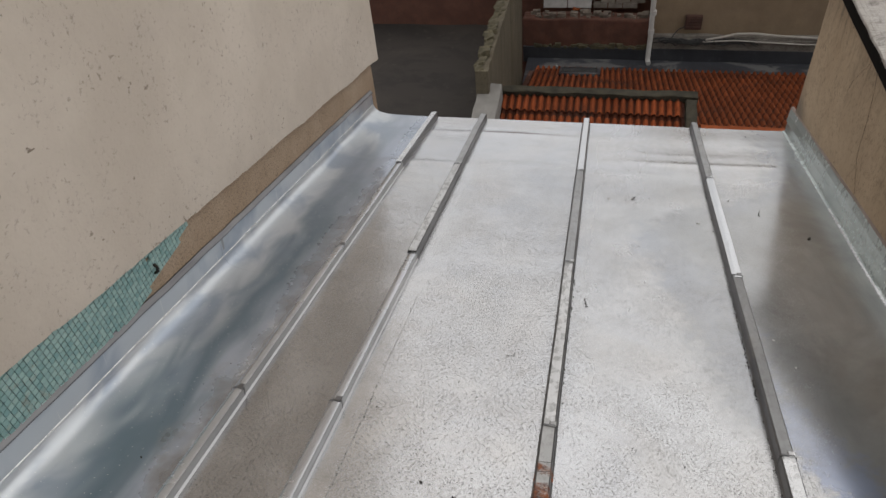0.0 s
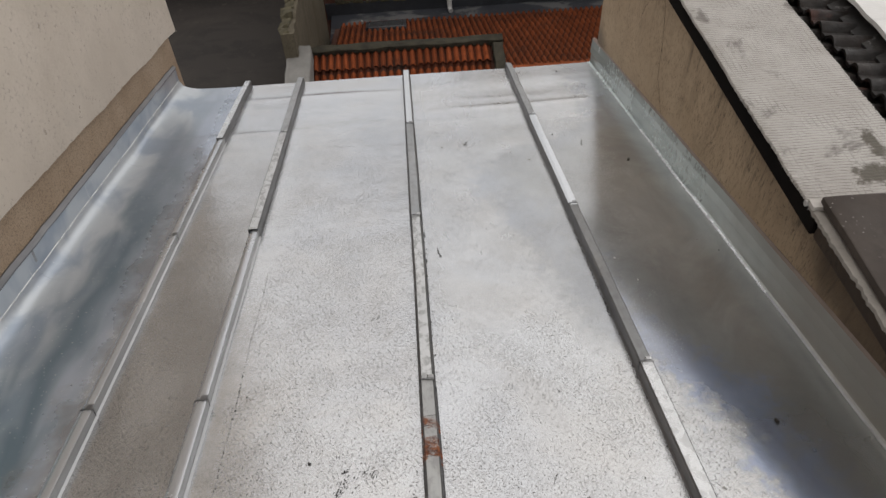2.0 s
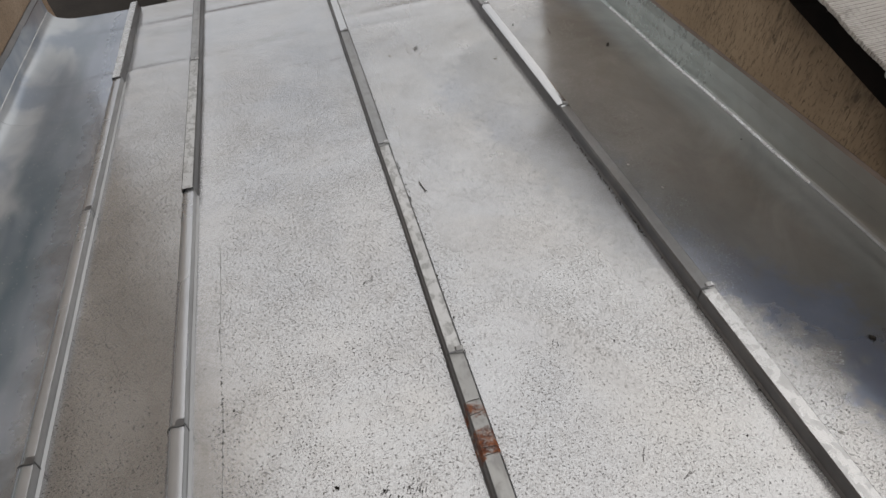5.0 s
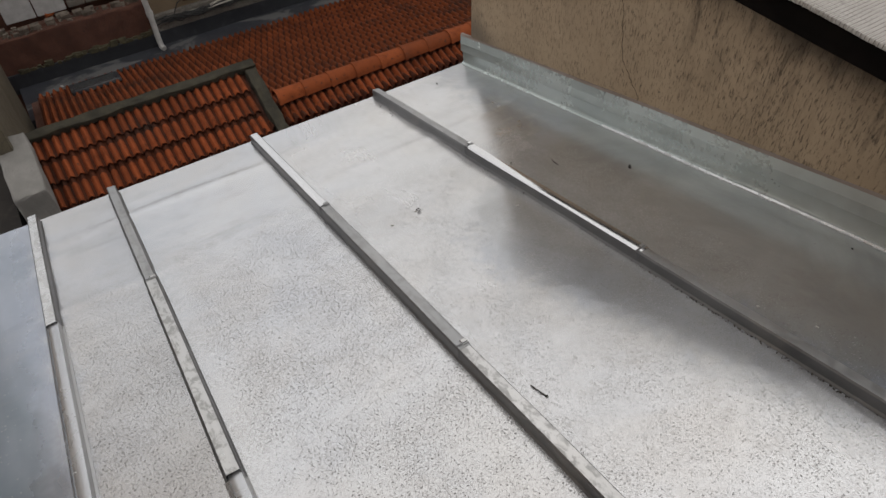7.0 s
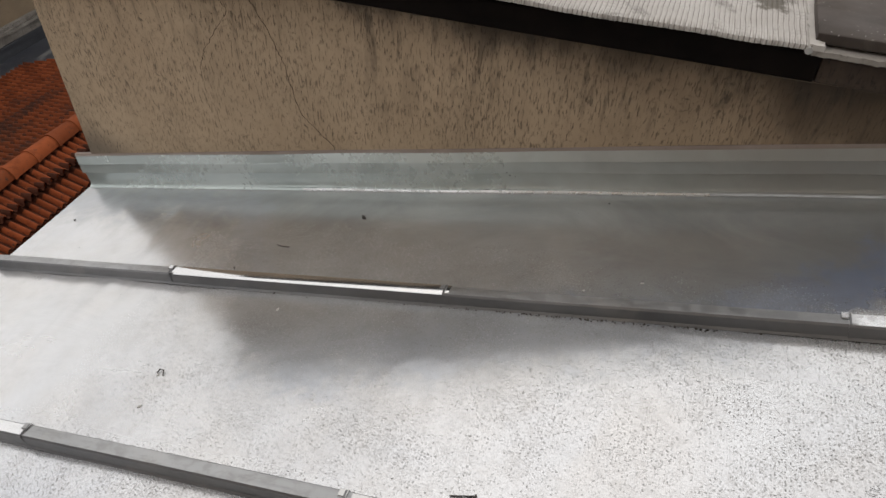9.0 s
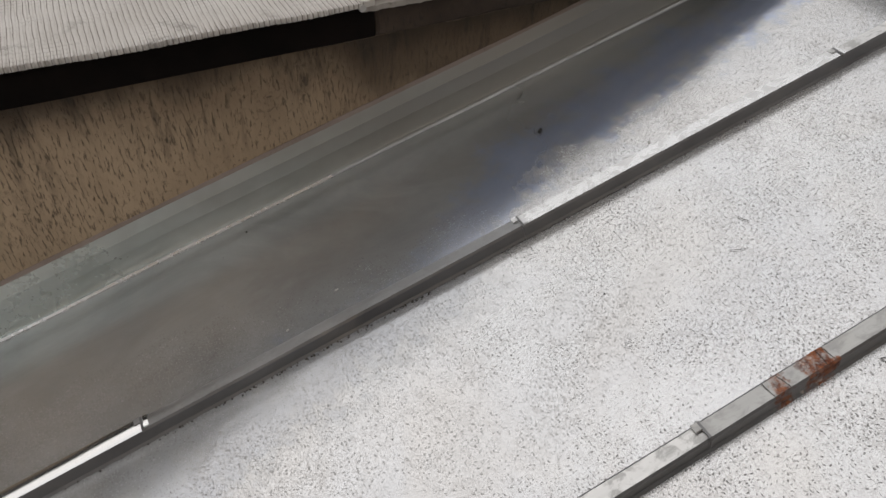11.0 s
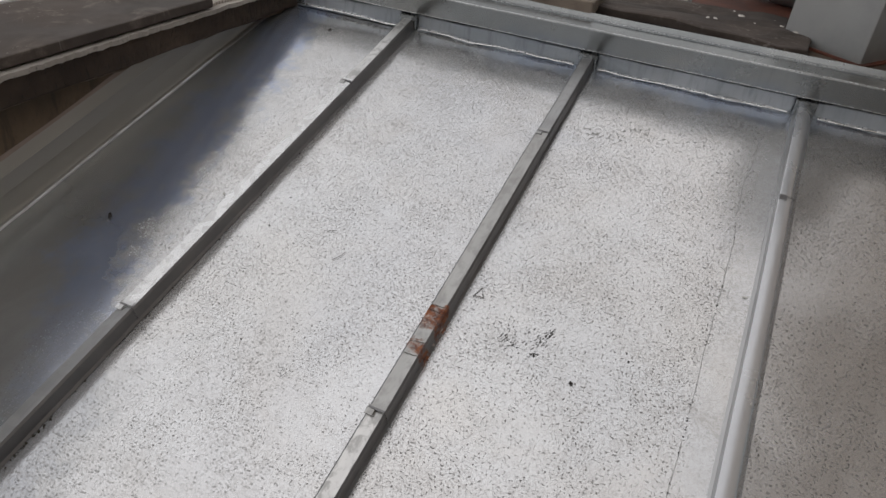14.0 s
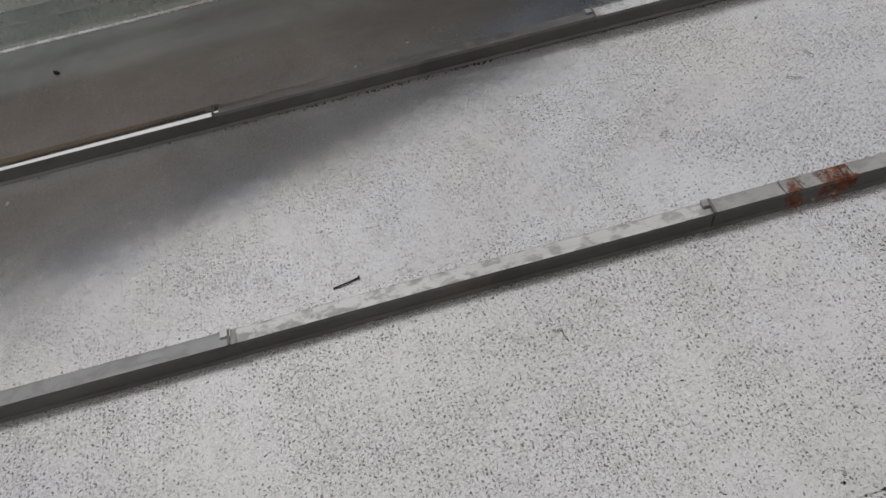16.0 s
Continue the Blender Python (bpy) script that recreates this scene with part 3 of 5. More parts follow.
def mosaic():
    m = Mat("turquoise_mosaic")
    tone = m.n.new("ShaderNodeNewGeometry").outputs["Random Per Island"]
    tone = m.math("FRACT", m.math("ADD", tone, m.random()))
    col = m.mix(tone, (0.17, 0.30, 0.29), (0.30, 0.43, 0.40))
    col = m.mix(m.span(m.noise(40, 4, 0.6), 0.52, 0.75, 0, 0.6), col, (0.277, 0.251, 0.198))
    m.set("Base Color", col).set("Roughness", 0.35)
    return m.mat


MOSAIC = mosaic()


# ---------------------------------------------------------------- building helpers
def part(name, bm, mat, parent=None, label="", smooth=None, kind=""):
    """Links a bmesh as one mesh object, under a thing or a part where one is given."""
    bmesh.ops.recalc_face_normals(bm, faces=bm.faces)
    me = bpy.data.meshes.new(name)
    bm.to_mesh(me)
    bm.free()
    me.materials.append(mat)
    if smooth is not None:
        me.polygons.foreach_set("use_smooth", [True] * len(me.polygons))
        me.set_sharp_from_angle(angle=radians(smooth))
    ob = new(name, me)
    ob.parent = parent
    return tagged(ob, label=label, kind=kind)


def thing(name, m, label, category, group="", kind=""):
    ob = new(name)
    ob.empty_display_size = 0.05
    ob.matrix_world = m
    return tagged(ob, label, category, group, kind)


def solid(name, bm, mat, m, label, category, group="", kind="", smooth=None):
    ob = part(name, bm, mat, smooth=smooth)
    ob.matrix_world = m
    return tagged(ob, label, category, group, kind)


def box(x0, x1, y0, y1, z0, z1, bevel=0.0, bm=None, wear=0.0, cut=0):
    """A box with rounded edges; wear pushes its corners about."""
    own = bmesh.new()
    bmesh.ops.create_cube(own, size=1, matrix=Matrix.Translation(((x0 + x1) / 2, (y0 + y1) / 2, (z0 + z1) / 2))
                          @ Matrix.Diagonal((x1 - x0, y1 - y0, z1 - z0, 1)))
    if cut:
        bmesh.ops.subdivide_edges(own, edges=own.edges[:], cuts=cut, use_grid_fill=True)
    if bevel:
        sharp = [e for e in own.edges if len(e.link_faces) == 2 and e.calc_face_angle(0) > 0.5]
        bmesh.ops.bevel(own, geom=sharp, offset=bevel, segments=2, affect="EDGES", profile=0.6)
    if wear:
        for v in own.verts:
            v.co += noise.noise_vector(v.co * 7) * wear + noise.noise_vector(v.co * 23) * wear * 0.4
    if bm is None:
        return own
    join(bm, own)
    return bm


def join(bm, other):
    me = bpy.data.meshes.new("join")
    other.to_mesh(me)
    other.free()
    bm.from_mesh(me)
    bpy.data.meshes.remove(me)
    return bm


def sweep(profile, y0, y1, steps=1, shift=None):
    """A closed profile of (x, z) points drawn along y; shift(x, y, z) may move each point."""
    bm = bmesh.new()
    rings = []
    for k in range(steps + 1):
        y = y0 + (y1 - y0) * k / steps
        rings.append([bm.verts.new(shift(x, y, z) if shift else (x, y, z)) for x, z in profile])
    n = len(profile)
    for a, b in zip(rings, rings[1:]):
        for i in range(n):
            bm.faces.new((a[i], a[(i + 1) % n], b[(i + 1) % n], b[i]))
    bm.faces.new(rings[0])
    bm.faces.new(rings[-1][::-1])
    return bm


def ribbon(points, thick):
    """A bent sheet: an open line of (x, z) points, given a thickness."""
    pts = [Vector(p) for p in points]
    side = []
    for i, p in enumerate(pts):
        d = (pts[min(i + 1, len(pts) - 1)] - pts[max(i - 1, 0)]).normalized()
        side.append(p + Vector((-d.y, d.x)) * thick)
    return [tuple(p) for p in pts] + [tuple(p) for p in reversed(side)]


def slab(nx, ny, top, depth):
    """A sheet of nx by ny cells; top(u, v) gives its upper points, and it is closed depth below."""
    bm = bmesh.new()
    up = [[bm.verts.new(top(i / nx, j / ny)) for i in range(nx + 1)] for j in range(ny + 1)]
    low = [[None] * (nx + 1) for _ in range(ny + 1)]
    for j in range(ny + 1):
        for i in range(nx + 1):
            if i in (0, nx) or j in (0, ny):
                low[j][i] = bm.verts.new(up[j][i].co - Vector((0, 0, depth)))
    for j in range(ny):
        for i in range(nx):
            bm.faces.new((up[j][i], up[j][i + 1], up[j + 1][i + 1], up[j + 1][i]))
    rim = [(0, i) for i in range(nx)] + [(j, nx) for j in range(ny)] + [(ny, nx - i) for i in range(nx)] + [(ny - j, 0) for j in range(ny)]
    for (a, b), (c, d) in zip(rim, rim[1:] + rim[:1]):
        bm.faces.new((up[a][b], low[a][b], low[c][d], up[c][d]))
    bm.faces.new([low[a][b] for a, b in rim])
    return bm


def tube(points, radius, sides=8, bm=None):
    bm = bm or bmesh.new()
    pts = [Vector(p) for p in points]
    rings = []
    for i, p in enumerate(pts):
        d = (pts[min(i + 1, len(pts) - 1)] - pts[max(i - 1, 0)]).normalized()
        a = d.orthogonal().normalized() if not rings else (ref - d * ref.dot(d)).normalized()
        ref = a
        b = d.cross(a)
        rings.append([bm.verts.new(p + (a * math.cos(k * math.tau / sides) + b * math.sin(k * math.tau / sides)) * radius) for k in range(sides)])
    for r, s in zip(rings, rings[1:]):
        for k in range(sides):
            bm.faces.new((r[k], r[(k + 1) % sides], s[(k + 1) % sides], s[k]))
    bm.faces.new(rings[0][::-1])
    bm.faces.new(rings[-1])
    return bm


def flake(size, thick, seed, bm=None, at=(0, 0, 0)):
    """A small ragged flake lying flat."""
    rng = random.Random(seed)
    bm = bm or bmesh.new()
    n, turn = 7, rng.random() * 6.28
    sx, sy = size * rng.uniform(0.6, 1.0), size * rng.uniform(0.35, 0.8)
    ring = []
    for k in range(n):
        a = k * math.tau / n
        r = rng.uniform(0.55, 1.0) * 0.5
        x, y = r * sx * math.cos(a), r * sy * math.sin(a)
        ring.append((at[0] + x * math.cos(turn) - y * math.sin(turn), at[1] + x * math.sin(turn) + y * math.cos(turn)))
    low = [bm.verts.new((x, y, at[2])) for x, y in ring]
    top = [bm.verts.new((at[0] + (x - at[0]) * 0.85, at[1] + (y - at[1]) * 0.85, at[2] + thick * rng.uniform(0.5, 1.3))) for x, y in ring]
    for k in range(n):
        bm.faces.new((low[k], low[(k + 1) % n], top[(k + 1) % n], top[k]))
    bm.faces.new(top)
    bm.faces.new(low[::-1])
    return bm


# ================================================================ the zinc roof
BATTENS = [("A", -0.993), ("B", -0.662), ("C", 0.0), ("D", 0.65)]


def sheet_z(x, y):
    """The lie of the zinc: gentle waves, cockled towards the eave."""
    z = 0.0016 * noise.noise(Vector((x * 1.6, y * 0.9, 3.1)))
    cockle = min(1, max(0, (y + 1.15) / 0.4))
    z += cockle * 0.0035 * noise.noise(Vector((x * 0.9, y * 4.4, 7.7)))
    for k, (at, tall) in enumerate(((-0.14, 0.0034), (-0.33, 0.0030), (-0.48, 0.0062), (-0.64, 0.0044), (-0.86, 0.0036), (-1.10, 0.0020))):
        fold = (y - at - 0.05 * noise.noise(Vector((x * 1.3, k, 2.2)))) / (0.030 + 0.02 * noise.noise(Vector((x, k, 5.1))) ** 2)
        z += tall * max(0, 0.25 + 1.3 * noise.noise(Vector((x * 1.1, k * 3.7, 9.4)))) * math.exp(-fold * fold)
    top = min(1, max(0, (-3.8 - y) / 0.25))
    z += top * (0.005 * noise.noise(Vector((x * 2.2, y * 6, 1.3))) + 0.002 * noise.noise(Vector((x * 7, y * 12, 3.3))))
    if x < -1.12:
        u = min(1, (-1.12 - x) / 0.30)
        z += 0.013 * u * u * (1 + 0.6 * noise.noise(Vector((0, y * 1.7, 8)))) + 0.0022 * u * noise.noise(Vector((x * 7, y * 2.6, 12)))
    if x > 0.92:
        u = min(1, (x - 0.92) / 0.25)
        z += 0.0015 * u * u + 0.0008 * u * noise.noise(Vector((0, y * 3.3, 5.5)))
    return z + 0.003


deck = solid("roof_deck", box(WEST, EAST, RIDGE - 0.1, EAVE - 0.03, -0.09, -0.006), CEMENT, ROOF,
             "hidden boarding under the zinc sheets", "roof deck", kind="structure")
roof = thing("zinc_roof", ROOF, "silvery weathered zinc sheet roof with dark pitting", "roof", kind="structure")
edges = [WEST + 0.01] + [x for _, x in BATTENS] + [EAST - 0.018]
for x0, x1 in zip(edges, edges[1:]):
    a, b = x0 + 0.004, x1 - 0.004
    nx, ny = max(8, round((b - a) / 0.022)), 330

    def top(u, v, a=a, b=b):
        x, y = a + (b - a) * u, RIDGE - 0.0 + (EAVE - RIDGE) * v
        return (x, y, sheet_z(x, y))
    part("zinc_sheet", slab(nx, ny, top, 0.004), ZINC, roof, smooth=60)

# a pressed crease beside the second batten, broken and wavering
for y0, y1 in ((-3.93, -3.60), (-3.57, -3.28), (-3.24, -2.97), (-2.90, -2.62), (-2.50, -2.02)):
    part("crease", sweep([(-0.5685, 0.0028), (-0.567, 0.0034), (-0.5655, 0.0028)], y0, y1, 24, lambda x, y, z: (x + 0.016 * noise.noise(Vector((y * 2.3, 0, 6))) + 0.006 * noise.noise(Vector((y * 9, 2, 6))), y, z + sheet_z(x, y) - 0.003)), ZINC_DULL, roof, smooth=60)

bm, rng = bmesh.new(), random.Random(6)
for k in range(60):
    y = rng.choice((rng.uniform(-3.6, -2.1), rng.uniform(-3.3, -2.5)))
    x = -0.567 + 0.016 * noise.noise(Vector((y * 2.3, 0, 6))) + 0.006 * noise.noise(Vector((y * 9, 2, 6)))
    flake(rng.uniform(0.003, 0.010), 0.0006, rng.random(), bm, (x + rng.gauss(0, 0.0012), y, sheet_z(x, y) + 0.0004))
part("crease_dirt", bm, GRIME, roof, kind="stuff")

# the folded drip along the eave
part("eave_drip", sweep([(WEST, -0.002), (WEST, -0.05), (EAST - 0.02, -0.05), (EAST - 0.02, -0.002)], EAVE - 0.012, EAVE - 0.004), ZINC_EDGE, roof)

CAP_ROWS = [0.135, -0.735, -1.715, -2.69, -3.675, -4.125]
DULL = {"A": "bnnnn", "B": "dwnnn", "C": "sdwrd", "D": "dsdbw"}
for key, x in BATTENS:
    lean = {"A": 0.006, "B": 0.004, "C": 0.0, "D": 0.0}[key]
    batten = thing("batten_seam", ROOF @ pose(x, 0, 0), {
        "A": "bright zinc-capped batten seam running down the roof", "B": "bright zinc-capped batten seam with worn joints",
        "C": "grey zinc-capped batten seam with a rust stain", "D": "zinc-capped batten seam with alternating dull and bright caps"}[key],
        "batten seam", "batten seams of the zinc roof")
    for k, (y1, y0) in enumerate(zip(CAP_ROWS, CAP_ROWS[1:])):
        grow = 0.0012 * (k % 2)
        w, h = 0.0195 + grow, (0.037 if DULL[key][k] == "n" else 0.044) + grow
        tilt = {"b": 0.0004, "s": 0.0, "d": -0.0012, "m": 0.0, "n": 0.0, "w": 0.0, "r": -0.001}[DULL[key][k]]
        prof = [(-w - 0.006, 0.004), (-w - 0.001, 0.010), (-w, h - 0.005 - tilt), (-w + 0.004, h - tilt), (w - 0.004, h + tilt),
                (w, h - 0.005 + tilt), (w + 0.001, 0.010), (w + 0.006, 0.004)]
        if DULL[key][k] == "n":       # rolled cap: soft on one side, upright on the other
            prof = [(-w - 0.010, 0.004), (-w - 0.005, 0.010), (-w - 0.001, h - 0.014), (-w + 0.003, h - 0.007), (-w + 0.009, h - 0.002), (0, h - 0.0005),
                    (w - 0.006, h), (w - 0.002, h - 0.001), (w, h - 0.005), (w, 0.009), (w + 0.007, 0.004)]
        if key == "D" and k == 1:     # roof-shaped cap, its near half tipped towards the middle of the roof
            prof = [(-w - 0.006, 0.004), (-w - 0.001, 0.010), (-w + 0.001, h - 0.007), (-w + 0.003, h - 0.0030), (-0.008, h + 0.0006), (w - 0.003, h + 0.0002), (w, h - 0.005), (w + 0.001, 0.010), (w + 0.006, 0.004)]
        prof = ribbon(prof[::-1], 0.0012)

        def sag(px, y, pz, x=x):
            return (px + 0.0015 * noise.noise(Vector((x, y * 2.1, 0))), y, pz + 0.0012 * noise.noise(Vector((x + 3, y * 2.7, 0))))
        mat = {"w": ZINC_WORN, "b": ZINC_CAP, "s": ZINC_SHEEN, "d": ZINC_DULL, "m": ZINC_EDGE, "n": ZINC_ROLL, "r": ZINC_RUST}[DULL[key][k]]
        cap = part("cap", sweep(prof, y0 - 0.018, y1, 16, sag), mat, batten, smooth=35)
        cap.data.materials.append({"n": ZINC_ROLL_SHADED, "r": ZINC_SHADED_RUST}.get(DULL[key][k], ZINC_SHADED))
        # flanks take the darker zinc, so their shade sits in the colour
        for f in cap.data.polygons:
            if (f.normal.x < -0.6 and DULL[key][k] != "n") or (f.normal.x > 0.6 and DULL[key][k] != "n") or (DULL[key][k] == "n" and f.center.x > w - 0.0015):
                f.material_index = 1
        if k:
            fold = [(px * 1.07, pz * 1.06) for px, pz in prof[1:len(prof) // 2 - 1]] if DULL[key][k] == "n" else None
            lip = sweep(ribbon(fold, 0.0012), y1 - 0.005, y1 - 0.001) if fold else sweep(ribbon([(w + 0.0022, 0.008), (w + 0.0018, h - 0.002), (w - 0.003, h + 0.0035), (-w + 0.003, h + 0.0035), (-w - 0.0018, h - 0.002), (-w - 0.0022, 0.008)], 0.0012), y1 - 0.006, y1 - 0.001)
            part("cap_lip", lip, ZINC_SHADED, cap)
            part("tab", box(0.0, w - 0.001, y1 - 0.008, y1 + 0.013, h + 0.001, h + (0.0022 if DULL[key][k] == "n" else 0.0030), 0.0006), ZINC_SHADED if DULL[key][k] == "n" else mat, cap)
            if DULL[key][k] != "n":
                part("slit", box(0.0005, 0.0025, y1 - 0.004, y1 + 0.012, h + 0.0028, h + 0.0034), TWIG, cap)
    if key == "C":
        for y, tilt in ((-2.982, 0.12), (-2.965, -0.2), (-2.875, 0.3), (-2.84, 0.1)):
            crackline = bmesh.new()
            rows = [[crackline.verts.new((-0.0165 + 0.033 * i / 8, y + tilt * 0.02 * (i / 8 - 0.5) + 0.002 * noise.noise(Vector((i * 0.9, y * 30, 0))) + e * 0.0008, 0.0462 + 0.0012 * noise.noise(Vector((3, y * 2.7, 0))))) for e in (-1, 1)] for i in range(9)]
            for p, q in zip(rows, rows[1:]):
                crackline.faces.new((p[0], q[0], q[1], p[1]))
            part("crack", crackline, TWIG, batten)
    end = sweep([(-0.02, 0.004), (-0.019, 0.041), (0.019, 0.041), (0.02, 0.004)], CAP_ROWS[0] - 0.003, CAP_ROWS[0] + 0.001)
    part("end_plate", end, ZINC_DULL, batten)
    part("top_saddle", box(-0.030, 0.030, RIDGE + 0.006, RIDGE + 0.030, 0.004, 0.058, 0.003), ZINC_RIDGE, batten)

# ---- flashing along the right-hand wall
east_flash = thing("wall_flashing", ROOF @ pose(EAST, 0, 0), "grey-green zinc flashing folded up against the ochre wall", "flashing", kind="structure")


def dent(x, y, z):
    return (x + 0.004 * noise.noise(Vector((y * 2.3, z * 9, 2))), y, z + 0.003 * noise.noise(Vector((y * 1.9, 4, z * 5))))


for y0, y1 in ((-4.06, -1.66), (-1.69, EAVE - 0.01)):
    up = 0.0 if y1 > 0 else 0.002
    lower = [(-0.030, 0.0085), (-0.022, 0.0105 + up), (-0.016, 0.022 + up), (-0.014, 0.05), (-0.013, 0.088)]
    part("lower_flashing", sweep(ribbon(lower, 0.0016), y0, y1, 40, dent), ZINC_EAST, east_flash, smooth=30)
for y0, y1 in ((-3.7, -2.70), (-2.72, -1.62), (-1.64, EAVE)):
    upper = [(-0.0185, 0.072), (-0.0165, 0.078), (-0.0122, 0.1105), (-0.0140, 0.1125), (-0.0128, 0.1140), (-0.008, 0.146), (-0.004, 0.152)]
    part("cover_flashing", sweep(ribbon(upper, 0.0016), y0, y1, 24, dent), ZINC_EAST, east_flash, smooth=30)
# brighter zinc on the middle stretch paints in the lip's sky highlight
for y0, y1, mat, rise in ((-4.05, -2.36, ZINC_DULL, 0.0), (-2.37, -0.95, ZINC_CAP, 0.0012), (-0.96, EAVE - 0.012, ZINC_EAST, 0.0)):
    part("valley_lip", sweep([(-0.035, 0.003), (-0.0345, 0.0068), (-0.0300, 0.0108 + rise), (-0.0288, 0.0100 + rise), (-0.0275, 0.003)], y0, y1, 60, dent), mat, east_flash, smooth=25)
part("mortar_line", sweep([(-0.011, 0.149), (-0.006, 0.159), (0.004, 0.160), (0.004, 0.149)], -3.72, EAVE, 60, dent),
     plaster("pink_mortar", (0.238, 0.191, 0.165), (0.304, 0.251, 0.224), (0.106, 0.0792, 0.066), grain=0.7, scale=4), east_flash)

# ---- flashing along the left-hand wall
west_flash = thing("wall_flashing", ROOF, "pale zinc flashing lapped against the beige wall", "flashing", kind="structure")
for k, (y0, y1) in enumerate(((-5.2, -1.93), (-1.96, -0.95), (-0.98, EAVE - 0.01))):
    o = 0.0018 * k
    curve = [(WEST + 0.024 + o + 0.175 * (1 - math.sin(a)), -0.0012 + 0.060 * (1 - math.cos(a)) ** 1.15) for a in [i * math.pi / 24 for i in range(12)]]
    plate = [(WEST + 0.0185 + o, 0.063), (WEST + 0.0165 + o, 0.070), (WEST + 0.0150 + o, 0.110), (WEST + 0.0140 + o, 0.146)]

    def bent(x, y, z):
        d = x - WEST
        ease = min(1, z / 0.03)
        soft = 0.012 * noise.noise(Vector((d * 5, y * 2.3, 4))) + 0.005 * noise.noise(Vector((d * 9, y * 6.5, 8)))
        flat = max(0, min(1, (0.075 - z) / 0.03))
        return (x + soft * ease * flat + 0.003 * noise.noise(Vector((y * 1.7, 3, z * 4))) * ease, y, z + sheet_z(x, y) * (1 - ease) + 0.003 * ease)
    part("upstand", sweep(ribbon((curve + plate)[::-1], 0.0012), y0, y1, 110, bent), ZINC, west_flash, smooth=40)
    part("crease", sweep([(WEST + 0.0165 + o, 0.066), (WEST + 0.0205 + o, 0.0675), (WEST + 0.0165 + o, 0.0705)], y0 + 0.01, y1, 60, bent), ZINC_WORN, west_flash, smooth=40)
    if k < 2:
        part("lap_edge", sweep([(WEST + 0.0150 + o, 0.068), (WEST + 0.0190 + o, 0.068), (WEST + 0.0185 + o, 0.145), (WEST + 0.0150 + o, 0.145)], y1 - 0.020, y1 - 0.006), ZINC_DULL, west_flash)
part("cover_strip", sweep([(WEST, 0.147), (WEST + 0.019, 0.145), (WEST + 0.020, 0.151), (WEST + 0.006, 0.166), (WEST, 0.166)], -5.2, EAVE, 60, lambda x, y, z: (x + 0.004 * noise.noise(Vector((y * 5, 1, 0))), y, z + 0.005 * noise.noise(Vector((y * 7, 4, 0))))), ZINC_SHADED, west_flash, smooth=35)

# ---- ridge: upturned sheet ends, boxed ridge flashing
def ridge_strip(x0, x1):
    """A thin crumpled rim running across the roof at the foot of an upturned sheet."""
    bm = sweep([(0.022, 0.010), (0.030, 0.0105), (0.033, 0.0135), (0.029, 0.0165), (0.022, 0.016)], x0, x1, 70)
    for v in bm.verts:
        s, x, z = v.co
        w = noise.noise(Vector((x * 6, 2, 5))) + 0.5 * noise.noise(Vector((x * 21, 7, 1)))
        v.co = (x, s + 0.008 * w + 0.004, z + 0.003 * noise.noise(Vector((x * 9, 4, 2))) - 0.0005)
    return bm


ridge = thing("ridge_flashing", ROOF @ pose(0, RIDGE, 0), "folded grey zinc ridge flashing above the battens", "flashing", kind="structure")
for x0, x1 in zip(edges, edges[1:]):
    a, b = x0 + 0.032, x1 - 0.032

    def lip(u, v, a=a, b=b):
        x = a + (b - a) * u
        y, z = ((0.030, 0.0045), (0.012, 0.008), (0.006, 0.020), (0.004, 0.044), (0.016, 0.056))[round(v * 4)]
        w = noise.noise(Vector((x * 5, v, 9))) + 0.6 * noise.noise(Vector((x * 17, v * 2, 4)))
        return (x, y + 0.007 * w, z + 0.008 * w * v)
    part("upturned_end", slab(40, 4, lip, 0.0015), ZINC_BEND, ridge, smooth=50)
    part("turned_lip", ridge_strip(a + 0.01, b - 0.01), ZINC_CAP, ridge, smooth=50)
face = [(0.010, 0.064), (0.024, 0.066), (0.027, 0.073), (0.027, 0.140), (0.022, 0.145), (-0.012, 0.150), (-0.016, 0.158), (-0.032, 0.166)]


def ridge_sweep(profile, x0, x1, steps, thick):
    """A bent strip running across the roof, its profile given as (y, z)."""
    bm = sweep(ribbon(profile, thick), x0, x1, steps)
    for v in bm.verts:
        s, x, z = v.co
        v.co = (x, s, z)
    return bm


for x0, x1 in ((-1.40, 0.22), (0.20, 1.10)):
    bm = ridge_sweep(face, x0, x1, 30, 0.0016)
    for v in bm.verts:
        v.co.y += 0.003 * noise.noise(Vector((v.co.x * 3, 0, v.co.z * 9)))
    part("ridge_cover", bm, ZINC_RIDGE, ridge, smooth=30)
    # thin strips of brighter zinc paint in the highlights along the folds
    for y, z in ((0.026, 0.0695), (0.0245, 0.1435), (-0.0135, 0.1545)):
        rim = ridge_sweep([(y - 0.002, z - 0.0016), (y + 0.0012, z - 0.0012), (y + 0.0014, z + 0.0012)], x0 + 0.005, x1 - 0.005, 40, 0.0012)
        for v in rim.verts:
            v.co.y += 0.003 * noise.noise(Vector((v.co.x * 3, 0, v.co.z * 9)))
            v.co.z += 0.0008 * noise.noise(Vector((v.co.x * 11, z * 40, 0)))
        part("folded_rim", rim, ZINC_CAP, ridge)
part("inner_strip", ridge_sweep([(-0.006, 0.0), (-0.006, 0.10), (-0.02, 0.14)], -1.40, 1.12, 12, 0.002), ZINC_BEND, ridge)
part("corner_piece", box(1.085, 1.135, -0.02, 0.03, 0.004, 0.165, 0.006), ZINC_RIDGE, ridge)

# ================================================================ right-hand parapet wall
COP = 1.125                       # level top of the coping
WALL_END = 0.10
